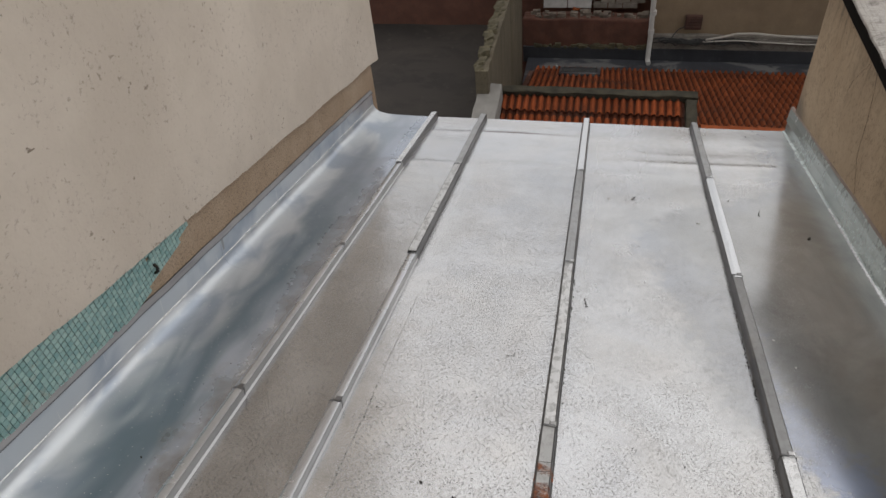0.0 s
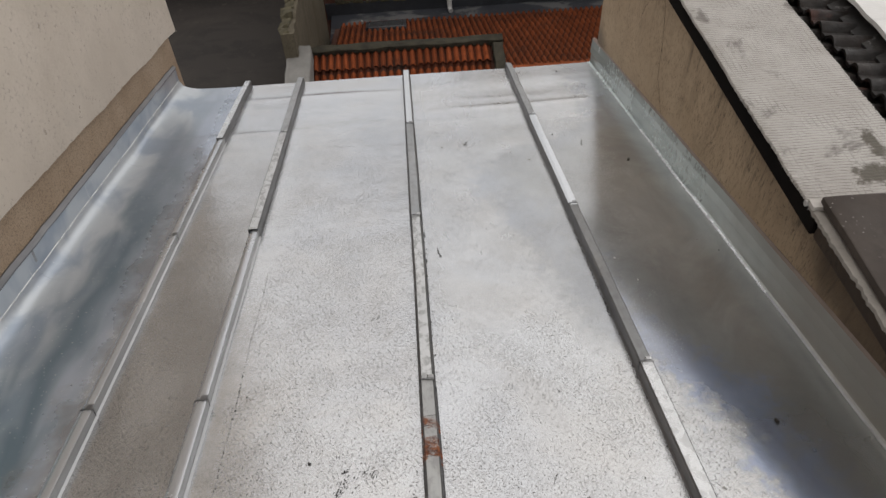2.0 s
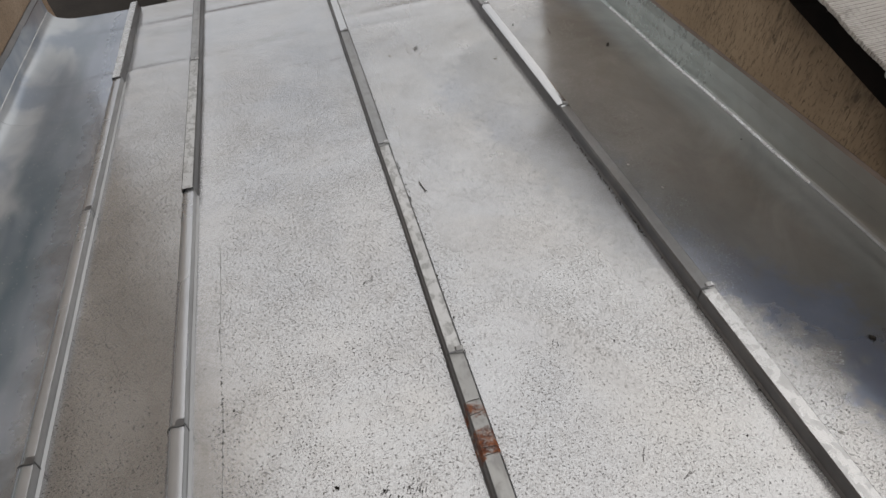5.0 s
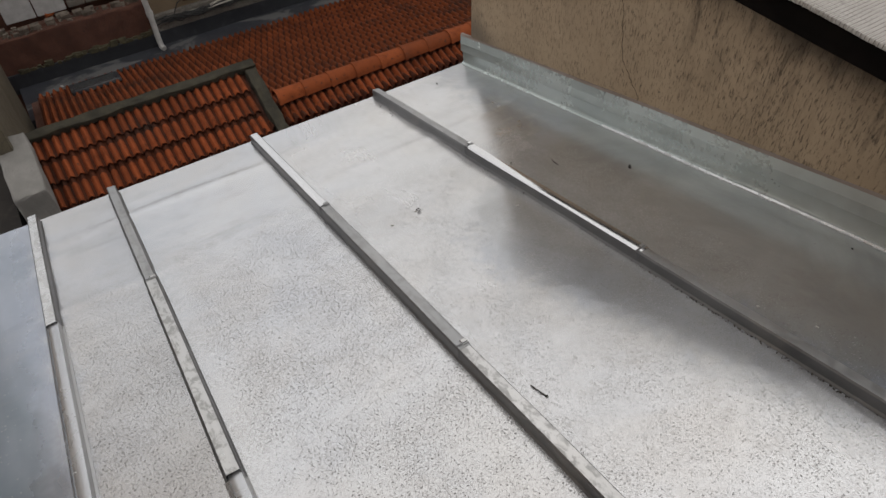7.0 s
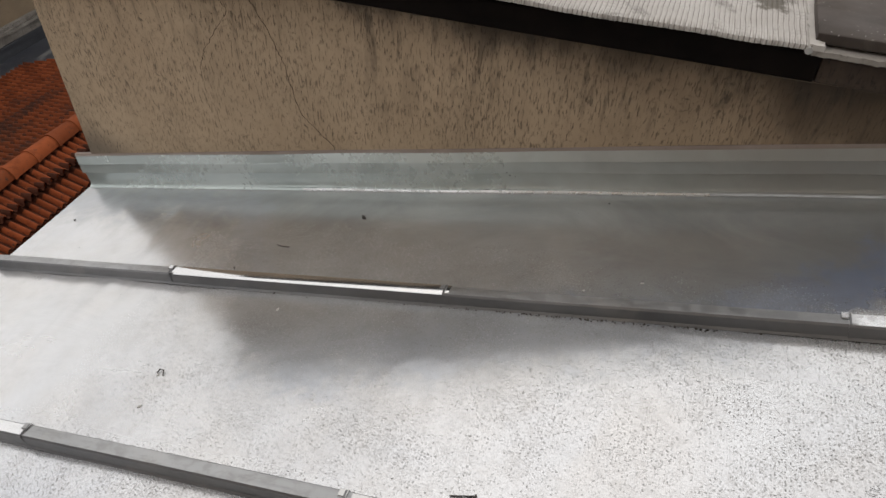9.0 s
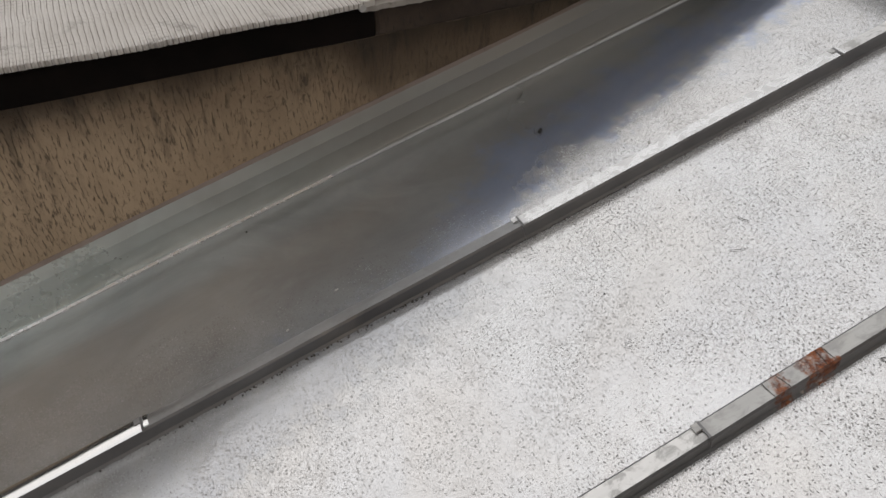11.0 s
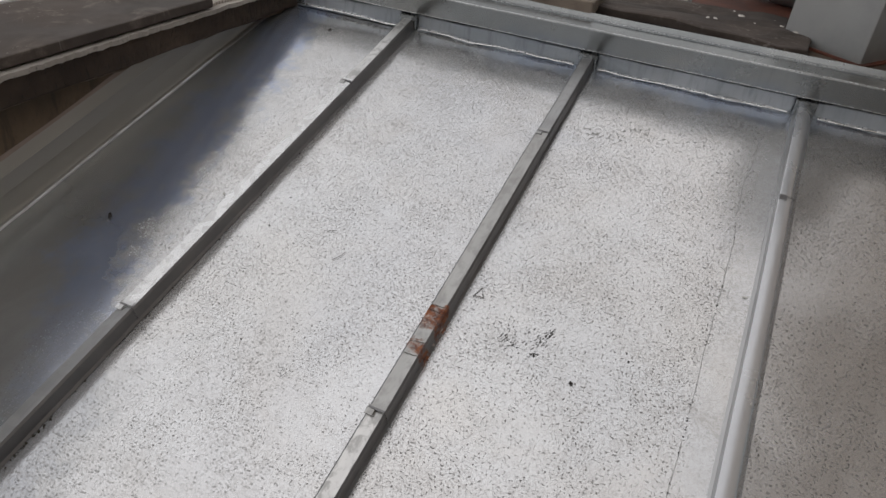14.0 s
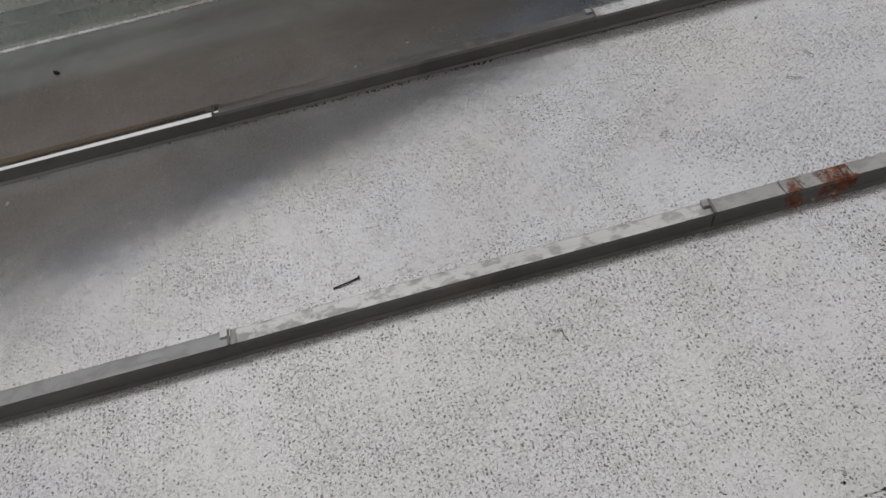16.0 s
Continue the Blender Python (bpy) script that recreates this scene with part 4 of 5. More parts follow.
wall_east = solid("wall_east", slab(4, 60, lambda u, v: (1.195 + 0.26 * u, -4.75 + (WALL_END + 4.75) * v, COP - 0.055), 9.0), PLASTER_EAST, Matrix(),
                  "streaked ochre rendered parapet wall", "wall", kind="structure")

def crack(points, wide):
    """A thin open crack following (y, z) points on the wall's face, with small jogs."""
    bm, rng = bmesh.new(), random.Random(17)
    line = []
    for (y0, z0), (y1, z1) in zip(points, points[1:]):
        for k in range(10):
            f = k / 10
            line.append((y0 + (y1 - y0) * f + rng.uniform(-.004, .004), z0 + (z1 - z0) * f))
    rows = [[bm.verts.new((1.1944 - d, y + s * wide * rng.uniform(0.3, 1), z)) for s, d in ((-1, 0), (0, 0.0012), (1, 0))] for y, z in line]
    for a, b in zip(rows, rows[1:]):
        for i in range(2):
            bm.faces.new((a[i], a[i + 1], b[i + 1], b[i]))
    return bm


part("crack", crack([(-0.80, 0.96), (-0.866, 0.823), (-0.896, 0.749), (-0.933, 0.565), (-1.051, 0.449), (-1.06, 0.40)], 0.0016), PLASTER_DARK, wall_east)
part("crack", crack([(-0.69, 0.93), (-0.715, 0.892), (-0.593, 0.733), (-0.56, 0.66)], 0.0012), PLASTER_DARK, wall_east)

coping = thing("wall_coping", pose(1.26, -2.0, COP), "pale ribbed mortar coping on the ochre parapet", "coping", kind="structure")


def ribs(y0, y1, x0, x1, z, n):
    def top(u, v):
        y = y0 + (y1 - y0) * v
        x = x0 + (x1 - x0) * u
        r = math.sin((y + 2.0) * math.tau / 0.0125 + 1.6 * noise.noise(Vector((x * 4, y * 3, 0))))
        tooth = 0.0025 * r * (0.6 + noise.noise(Vector((y * 7, 8, 0)))) if u == 0 else 0
        r = 0.0004 - 0.0026 * max(0, r) ** 3
        ragged = tooth + 0.0035 * noise.noise(Vector((y * 60, 3, 0))) + 0.004 * noise.noise(Vector((y * 9, 5, 0))) if u in (0, 1) else 0
        lump = 0.005 * noise.noise(Vector((x * 6, y * 5, 2)))
        return (x + ragged - 1.26, y + 2.0, z + r + lump - COP)
    return slab(10, n, top, 0.012)


part("ribbed_top", ribs(-2.39, WALL_END + 0.05, 1.085, 1.47, COP, 1500), RIBBED, coping, smooth=80)
def crust(u, v):
    y = -1.999 - 0.0 + (-0.395 + 2.03) * v - 0.031
    x = -0.170 + 0.38 * u + (0.004 * noise.noise(Vector((y * 14, 3, 0))) + 0.006 * noise.noise(Vector((y * 70, 5, 0))) if u == 0 else 0)
    return (x, y, -0.010 + 0.003 * noise.noise(Vector((x * 20, y * 30, 2))))


part("ribbed_top", ribs(-4.03, -3.50, 1.115, 1.48, COP + 0.001, 310), RIBBED_OLD, coping, smooth=80)
part("end_block", box(-0.15, 0.24, -2.76, -2.035, -0.05, 0.02, 0.008, wear=0.006, cut=5), CRUST, coping)
part("mortar_bed", slab(6, 420, crust, 0.013), CRUST, coping, smooth=60)
# the coping's shade is put into the dark colours of both boards
part("soffit_board", box(-0.155, 0.20, -0.425, WALL_END + 2.04, -0.098, -0.022, 0.006, wear=0.004, cut=6), SOFFIT_SHADE, coping, "near-black board under the coping, coloured as deep shade")
part("soffit_board", box(-0.145, 0.20, -2.03, -0.427, -0.102, -0.030, 0.010, wear=0.006, cut=8), PLASTER_DARK, coping, "brown fascia board, its colour darkened for shade")
part("mortar_smear", sweep([(-0.112, -0.100), (-0.120, -0.112), (-0.098, -0.122), (-0.07, -0.118), (-0.07, -0.098)], -2.02, WALL_END + 2.03, 260,
     lambda x, y, z: (x + 0.006 * noise.noise(Vector((y * 9, 1, z * 20))) + 0.003 * noise.noise(Vector((y * 40, 2, z * 40))), y, z + 0.010 * noise.noise(Vector((y * 4, 7, 0))) + 0.004 * noise.noise(Vector((y * 25, 7, 0))))), CRUST_BROWN, coping, smooth=60)
part("mortar_border", slab(30, 6, lambda u, v: (-0.172 + 0.385 * u, -0.418 + 0.034 * v + 0.005 * noise.noise(Vector((u * 14, v, 3))), 0.004 + 0.003 * noise.noise(Vector((u * 20, v * 3, 1)))), 0.014), FIBRE_OLD, coping, "whitish mortar border along the slab", smooth=60)
dark_slab = solid("stone_slab", box(-0.18, 0.185, -0.545, 0.545, 0, 0.028, 0.005, wear=0.003, cut=6), SLATE, pose(1.285, -2.945, COP - 0.004, 0, 0, -1),
                  "dark weathered stone slab lying on the ribbed coping", "slab")
part("pipe_stub", tube([(-0.178, -0.385, -0.010), (-0.160, -0.385, -0.010)], 0.009, 12), PVC, coping)

# ---- black gutter and white roof behind the coping
gutter_east = solid("bitumen_gutter", slab(14, 120, lambda u, v: (1.44 + 0.22 * u, -4.6 + 4.75 * v,
                    0.80 + 0.10 * abs(u - 0.35) + 0.03 * noise.noise(Vector((u * 3, v * 24, 1))) + 0.012 * math.sin(v * 150 + 2 * u)), 0.08), BITUMEN, Matrix(),
                    "crumpled black bitumen gutter with silvery scuffs", "gutter", kind="structure", smooth=60)


def corrugated(name, x0, x1, y0, y1, z0, dzx, dzy, pitch, amp, along_x, mat, label, fold=0.012):
    n = round(((y1 - y0) if along_x else (x1 - x0)) / pitch * 10)

    def top(u, v):
        x, y = x0 + (x1 - x0) * u, y0 + (y1 - y0) * v
        s = y if along_x else x
        w = amp * math.sin(s * math.tau / pitch)
        return (x, y, z0 + dzx * (x - x0) + dzy * (y - y0) + w + 0.022 * math.exp(-((x - 2.62 - 0.12 * noise.noise(Vector((y * 1.1, 3, 0)))) / 0.045) ** 2) + 0.006 * noise.noise(Vector((x * 3, y * 3, 4))))
    bm = slab(90 if along_x else n, n if along_x else 90, top, fold)
    return solid(name, bm, mat, Matrix(), label, "roof sheet", "corrugated roof sheets", smooth=70)


corrugated("corrugated_sheet", 1.97, 4.8, -2.45, 1.2, 0.925, 0.085, 0.0, 0.177, 0.0025, True, FIBRE, "white coated ribbed roof sheet beyond the coping", 0.02)
corrugated("corrugated_sheet", 2.12, 4.8, -7.0, -2.40, 0.945, 0.085, 0.0, 0.177, 0.0025, True, FIBRE, "white coated ribbed roof sheet beyond the coping", 0.02)
solid("tar_strip", slab(4, 90, lambda u, v: (1.93 + 0.24 * u + 0.012 * noise.noise(Vector((v * 40, u, 0))), -4.6 + 4.9 * v, 0.900 - 0.05 * (1 - u) + 0.01 * noise.noise(Vector((v * 60, u * 3, 2)))), 0.06), BITUMEN, Matrix(),
      "black tarred strip along the edge of the white sheet", "tar strip", kind="structure", smooth=60)


def old_sheet(u, v):
    x, y = -0.20 + 1.66 * u, -7.0 + 2.74 * v
    z = 1.17 + 0.03 * (-4.26 - y) + 0.021 * math.sin(x * math.tau / 0.177) + 0.0014 * math.sin(x * math.tau / 0.0125)
    return (x, y + 0.012 * noise.noise(Vector((x * 9, 0, 0))) * v, z + 0.006 * noise.noise(Vector((x * 3, y * 3, 4))))


solid("corrugated_sheet", slab(520, 26, old_sheet, 0.012), FIBRE_OLD, Matrix(), "weathered ribbed fibre-cement sheet strewn with dark debris", "roof sheet", "corrugated roof sheets", smooth=70)
rng = random.Random(31)
bm = bmesh.new()
for k in range(170):
    u, v = rng.random(), 1 - rng.random() ** 1.6 * 0.6
    x, y, z = old_sheet(u, v)
    s = rng.choice((0.012, 0.018, 0.03, 0.05, 0.075, 0.11))
    flake(s, 0.006, rng.random(), bm, (x, y, z + 0.001))
solid("roof_debris", bm, LEAF, Matrix(), "dark leaves and flakes scattered on the old sheet", "debris", kind="stuff")

# ---- behind the ridge
kerb = solid("ridge_kerb", box(-1.43, 1.14, -4.40, -4.005, 0.55, 1.175, 0.01), PLASTER_DARK, Matrix(), "dark masonry kerb behind the ridge flashing", "kerb", kind="structure")
solid("stone_slab", box(-0.48, 0.48, -0.10, 0.10, 0, 0.05, 0.008, wear=0.006, cut=6), STONE, pose(0.50, -4.090, 1.188, -1, 0, -0.8),
      "brown weathered stone slab resting on the ridge kerb", "slab")
solid("stone_slab", box(-0.37, 0.37, -0.17, 0.17, 0, 0.03, 0.01, wear=0.014, cut=8),
      plaster("tarred_stone", (0.024, 0.0185, 0.0155), (0.0726, 0.0568, 0.0475), (0.198, 0.182, 0.165), pit=0.7, grain=0.7, scale=4), pose(-0.26, -4.235, 1.176, 0, 0, -3),
      "broken tar-stained stone slab on the ridge kerb", "slab")
solid("rusty_sheet", box(-0.35, 0.35, -0.5, 0.5, 0, 0.02, 0.005, wear=0.01, cut=6), RUSTY, pose(-0.56, -4.78, 1.165, 0, 0, 4), "rust-red metal sheet beside the duct", "metal sheet")
duct = thing("duct", pose(-0.77, -4.33, 1.172, 0, 0, -34), "grey galvanised duct box with rust spots at its foot", "duct")
part("box", box(-0.135, 0.135, -0.20, 0.20, 0.004, 0.85, 0.006), DUCT, duct)
part("base_flange", box(-0.150, 0.150, -0.215, 0.212, 0.0, 0.010, 0.003), RUSTY, duct)
elbow = thing("duct_elbow", pose(-0.40, -4.86, 1.18), "round grey duct elbow behind the ridge", "duct")
curve = [(0.04, 0.16, 0.62), (0.04, 0.16, 0.32)] + [(0.04 - 0.19 * (1 - math.cos(a * math.pi / 16)), 0.16, 0.32 - 0.19 * math.sin(a * math.pi / 16)) for a in range(1, 9)] + [(-0.45, 0.16, 0.13)]
part("pipe", tube(curve, 0.125, 28), DUCT, elbow, smooth=40)
for k in (1, 4, 7, 10):
    p, q = Vector(curve[k]), Vector(curve[k + 1] if k < 10 else curve[k])
    d = ((q - p) if k < 10 else Vector((-1, 0, 0))).normalized() * 0.012
    part("seam_ring", tube([p - d, p + d], 0.130, 28), DUCT, elbow, smooth=40)

rng = random.Random(19)
for k in range(10):
    x, y = rng.uniform(-0.62, -0.20), rng.uniform(-4.40, -4.14)
    solid("mortar_chip", flake(rng.uniform(0.012, 0.045), 0.002, 90 + k), FIBRE_OLD, pose(x, y, 1.2085), "pale broken mortar chip on the tarred slab", "chip", "chips on the tarred slab")

# ================================================================ left-hand wall
wall_west = solid("wall_west", box(-1.75, WEST - 0.002, -5.6, 0.30, -9, 5.0), PLASTER_BARE, Matrix(), "bare tan masonry of the high wall", "wall", kind="structure")


def skin(u, v):
    y = -5.6 + 6.0 * u
    low = -y * math.tan(radians(SLOPE)) + 0.345 + 0.012 * noise.noise(Vector((y * 3, 0, 0))) + 0.006 * noise.noise(Vector((y * 19, 0, 0)))
    z = low + (5.0 - low) * v ** 2.2
    return (-1.418 + 0.003 * noise.noise(Vector((y * 2, z * 2, 0))), y, z)


bm = bmesh.new()
NU, NV = 160, 24
grid = [[bm.verts.new(skin(i / NU, j / NV)) for i in range(NU + 1)] for j in range(NV + 1)]
for j in range(NV):
    for i in range(NU):
        bm.faces.new((grid[j][i], grid[j][i + 1], grid[j + 1][i + 1], grid[j + 1][i]))
ext = bmesh.ops.extrude_face_region(bm, geom=bm.faces[:])
for v in ext["geom"]:
    if isinstance(v, bmesh.types.BMVert):
        v.co.x = WEST - 0.012
solid("wall_render", bm, PLASTER_WEST, Matrix(), "thick coat of beige render on the high wall", "wall render", kind="structure", smooth=50)

# ================================================================ beyond the eave
ground = solid("ground", slab(4, 4, lambda u, v: (-400 + 800 * u, -400 + 800 * v, -9.0), 0.5), GROUND, Matrix(), "dark paved ground far below the roofs", "ground", kind="structure")
own_house = solid("house_body", box(WEST - 0.3, EAST + 0.2, -9, EAVE - 0.25, -9, -0.35), PLASTER_FAR, Matrix(), "rendered house body under the zinc roof", "house", kind="structure")

felt = solid("flat_roof", slab(30, 30, lambda u, v: (-6.5 + 4.75 * u, 0.5 + 7.9 * v, -3.40 + 0.02 * noise.noise(Vector((u * 5, v * 5, 0)))), 0.3), FLATROOF, Matrix(),
             "dark stained felt flat roof", "flat roof", kind="structure")
solid("wall_north", box(-6.5, -1.75, 8.4, 8.7, -9, -2.2, 0.02), PLASTER_RED, Matrix(), "dark red masonry wall behind the flat roof", "wall", kind="structure")

divider = thing("boundary_wall", pose(-1.6, 6.8, -3.4), "crumbling mossy boundary wall between the roofs", "wall", kind="structure")
part("masonry", slab(6, 60, lambda u, v: (-0.08 + 0.18 * u + 0.02 * noise.noise(Vector((v * 30, u, 0))), -1.72 + 4.02 * v, 0.93 + 0.03 * noise.noise(Vector((u * 2, v * 25, 1)))), 5.0),
     plaster("streaked_wall", (0.092, 0.077, 0.052), (0.132, 0.110, 0.073), (0.030, 0.025, 0.017), drip=0.8, pit=0.8, grain=0.7), divider)
rng = random.Random(4)
y = -1.7
while y < 2.2:
    size = rng.uniform(0.08, 0.24)
    h = rng.uniform(0.01, 0.08)
    stone = part("coping_stone", box(-0.09, rng.uniform(0.02, 0.08), -size / 2, size / 2, -0.03, h, 0.02, wear=0.045, cut=3), LICHEN, divider)
    stone.matrix_local = pose(rng.uniform(-.03, .03), y + size / 2, 0.93, rng.uniform(-7, 7), rng.uniform(-10, 10), rng.uniform(-25, 25))
    y += size * rng.uniform(0.9, 1.25)
solid("concrete_block", box(-0.17, 0.17, -0.52, 0.50, -1.2, 0, 0.03, wear=0.02, cut=4), CEMENT, pose(-1.50, 4.85, -2.86, 6, 0, 0), "rough grey concrete block beside the tiles", "block")

# ---- tiled roofs
TW, TL = 0.215, 0.335


def tile_mesh(name, mat, w=TW, length=0.385, rise=0.052, dirt=None, unshaded=0.70):
    """One double-roll clay tile, lying along its local y from 0 (low end) upward."""
    bm = bmesh.new()
    xs, hs = [0.0], [0.0]
    for start in (0.03, 0.53):
        for k in range(7):
            xs.append(start + 0.34 * k / 6)
            hs.append(math.sin(math.pi * k / 6) ** 0.8)
    xs.append(1.0)
    hs.append(0.0)
    rows = []
    for y, lift in ((0, 0.050), (length * unshaded, 0.050 * (1 - unshaded)), (length, 0.0)):
        rows.append([bm.verts.new((w * x, y, rise * h + lift)) for x, h in zip(xs, hs)])
        rows.append([bm.verts.new((w * x, y, rise * h + lift - 0.014)) for x, h in zip(xs, hs)])
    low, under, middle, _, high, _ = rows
    # troughs, upper ends and front edges take slot 1, shade painted as darker clay
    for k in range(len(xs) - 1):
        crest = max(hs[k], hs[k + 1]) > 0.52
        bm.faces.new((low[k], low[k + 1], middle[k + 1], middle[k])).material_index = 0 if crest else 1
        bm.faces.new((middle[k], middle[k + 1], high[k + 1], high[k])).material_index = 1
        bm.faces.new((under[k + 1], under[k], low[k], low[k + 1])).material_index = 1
    bmesh.ops.delete(bm, geom=[v for v in bm.verts if not v.link_faces], context="VERTS")
    me = bpy.data.meshes.new(name)
    bmesh.ops.recalc_face_normals(bm, faces=bm.faces)
    for f in bm.faces:
        f.smooth = True
    bm.to_mesh(me)
    bm.free()
    me.set_sharp_from_angle(angle=radians(40))
    me.materials.append(mat)
    me.materials.append(CLAY_SHADED if dirt is None else dirt)
    return me


def lay(parent, me, x0, cols, rows, seed, y0=0.0):
    """Tiles in courses up the parent's local y, each nudged a little."""
    rng = random.Random(seed)
    for r in range(rows):
        for c in range(cols):
            ob = new("tile", me)
            ob.parent = parent
            ob.matrix_local = pose(x0 + c * TW + rng.uniform(-.004, .004), y0 + r * TL + rng.uniform(-.008, .008), rng.uniform(0, .006), rng.uniform(-1, 1), rng.uniform(-1, 1), rng.uniform(-.8, .8))


# sooty tiles behind the coping, their ribs running away from it
sooty = thing("tiled_roof", pose(1.47, 0.15, 0.79, 0, 0, -90) @ pose(0, 0, 0, 1), "tar-blackened clay tiled roof behind the coping", "tiled roof", kind="structure")
part("boarding", box(-0.02, 3.45, -0.02, 0.95, -0.05, -0.02), PLASTER_RED, sooty)
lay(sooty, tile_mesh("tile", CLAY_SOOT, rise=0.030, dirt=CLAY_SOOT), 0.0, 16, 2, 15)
rng = random.Random(12)
for k in range(40):
    y = -3.25 + k * 0.075 + rng.uniform(-.04, .04)
    g = rng.choice((0.5, 0.7, 1.0, 1.3))
    solid("mortar_lump", box(-0.018 * g, 0.018 * g, -0.012 * g, 0.012 * g, -0.03, 0.012 * g, 0.004, wear=0.016, cut=2), FIBRE_OLD if k % 3 else CRUST, pose(1.53 + rng.uniform(-.03, .09), y, 0.862, 0, 0, rng.uniform(0, 90)),
          "pale lump of old mortar on the tarred tiles", "mortar", "mortar lumps along the tiles")

PITCH = 22.0
near = thing("tiled_roof", pose(-1.35, 4.17, -3.60, PITCH), "orange clay tiled roof section edged with mossy cement", "tiled roof", kind="structure")
part("boarding", box(0, 2.64, -0.1, 1.50, -0.06, -0.02), PLASTER_RED, near)
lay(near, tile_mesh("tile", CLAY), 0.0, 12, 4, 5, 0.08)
part("top_verge", box(-0.05, 2.78, 1.38, 1.50, -0.10, 0.115, 0.02, wear=0.02, cut=14), MOSS, near)
part("side_verge", box(2.62, 2.77, -0.3, 1.37, -0.10, 0.10, 0.02, wear=0.02, cut=14), MOSS, near)

right_near = thing("tiled_roof", pose(1.47, 4.22, -3.64, PITCH), "orange clay tiled roof slope below a ridge", "tiled roof", kind="structure")
part("boarding", box(0, 6.4, -0.3, 0.80, -0.06, -0.02), PLASTER_RED, right_near)
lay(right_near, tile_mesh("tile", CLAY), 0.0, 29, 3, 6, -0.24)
ridge_row = thing("ridge_tiles", pose(1.47, 4.98, -3.26), "row of half-round orange ridge tiles", "ridge tiles", kind="structure")
prof = [(0.13 * math.cos(a * math.pi / 12), 0.13 * math.sin(a * math.pi / 12) - 0.03) for a in range(13)]
bm = sweep(ribbon(prof, 0.014), 0, 0.42, 14)
for v in bm.verts:
    s, y, z = v.co
    f = 1.0 - 0.1 * (y / 0.42) + (0.07 if y < 0.05 else 0)
    v.co = (y, s * f, z * f)
bmesh.ops.recalc_face_normals(bm, faces=bm.faces)
ridge_me = bpy.data.meshes.new("ridge_tile")
bm.to_mesh(ridge_me)
bm.free()
ridge_me.shade_smooth()
ridge_me.set_sharp_from_angle(angle=radians(50))
ridge_me.materials.append(CLAY_RIDGE)
for k in range(17):
    ob = new("ridge_tile", ridge_me)
    ob.parent = ridge_row
    ob.matrix_local = pose(k * 0.37, 0, 0.004 * (k % 2), 0, 0, 0.6 * (-1) ** k)

FALL = math.degrees(math.atan(0.30))
far_roof = thing("tiled_roof", pose(8.4, 9.40, -4.86, FALL, 0, 180), "weathered clay tiled roof falling to a dark gutter", "tiled roof", kind="structure")
part("boarding", box(0, 9.8, -0.1, 4.95, -0.07, -0.025), PLASTER_RED, far_roof)
old = tile_mesh("tile", CLAY_OLD, rise=0.058, unshaded=0.58)
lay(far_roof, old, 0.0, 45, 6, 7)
bm = bmesh.new()
rng = random.Random(8)
for r in range(6, 15):
    for c in range(45):
        own = bmesh.new()
        own.from_mesh(old)
        own.transform(pose(c * TW, r * TL, rng.uniform(0, .006), rng.uniform(-1, 1), rng.uniform(-1, 1), rng.uniform(-.8, .8)))
        join(bm, own)
part("upper_tiles", bm, CLAY_OLD, far_roof, smooth=40, kind="stuff").data.materials.append(CLAY_SHADED)
skylight = thing("roof_window", far_roof.matrix_world @ pose(8.75, 0.10, 0.06), "dusty dark roof window set in the old tiles", "roof window")
part("frame", box(-0.40, 0.40, 0, 0.55, 0, 0.06, 0.01), GUTTER, skylight)
part("pane", box(-0.34, 0.34, 0.06, 0.49, 0.058, 0.066, 0.002), SKYGLASS, skylight)

# ---- gutter and far facade
solid("valley_gutter", slab(40, 6, lambda u, v: (-1.5 + 12 * u, 9.0 + 1.15 * v, -4.97 + 0.06 * abs(v - 0.5) + 0.012 * noise.noise(Vector((u * 20, v * 3, 0)))), 0.3), GUTTER, Matrix(),
      "grey membrane valley gutter with standing stains", "gutter", kind="structure", smooth=60)
facade = thing("far_building", pose(2, 10.1, -4.95), "shabby ochre and red far building above the gutter", "building", kind="structure")
part("gutter_upstand", box(-3.6, 8.6, 0.0, 0.06, -0.1, 0.26, 0.015, wear=0.012, cut=10), UPSTAND, facade)
part("red_base", box(-3.6, -1.02, 0.04, 0.40, -4, 0.86, 0.03, wear=0.03, cut=8), PLASTER_RED, facade)
LEDGE = plaster("mouldy_cement_ledge", (0.135, 0.120, 0.104), (0.235, 0.215, 0.19), (0.022, 0.017, 0.013), pit=1.0, drip=0.7, grain=0.8, scale=2.2)
part("cement_ledge", box(-1.02, 8.6, 0.02, 0.40, -4, 0.56, 0.02, wear=0.03, cut=26), LEDGE, facade)
part("ledge_lip", box(-1.02, 8.6, -0.03, 0.10, 0.44, 0.50, 0.012, wear=0.03, cut=30), LEDGE, facade)
part("wall", box(-1.02, 8.8, 0.12, 0.6, 0.5, 5.6, 0.0), PLASTER_FAR, facade)
part("back_wall", box(-4.5, -1.02, 0.9, 1.2, -4, 4.6, 0.0), PLASTER_RED, facade)
for k in range(2):
    part("white_panel", box(-3.22 + k * 0.50, -2.74 + k * 0.50, 0.42, 0.47, 0.93, 1.75, 0.008), BOARD, facade, "leaning white board")
for r in range(7):
    for c in range(3):
        x = -2.2 + c * 0.30 + 0.15 * (r % 2)
        part("brick", box(x, x + 0.28, 0.50, 0.62, 0.90 + r * 0.11, 1.0 + r * 0.11, 0.008), BRICK, facade)
rng = random.Random(11)
bm = bmesh.new()
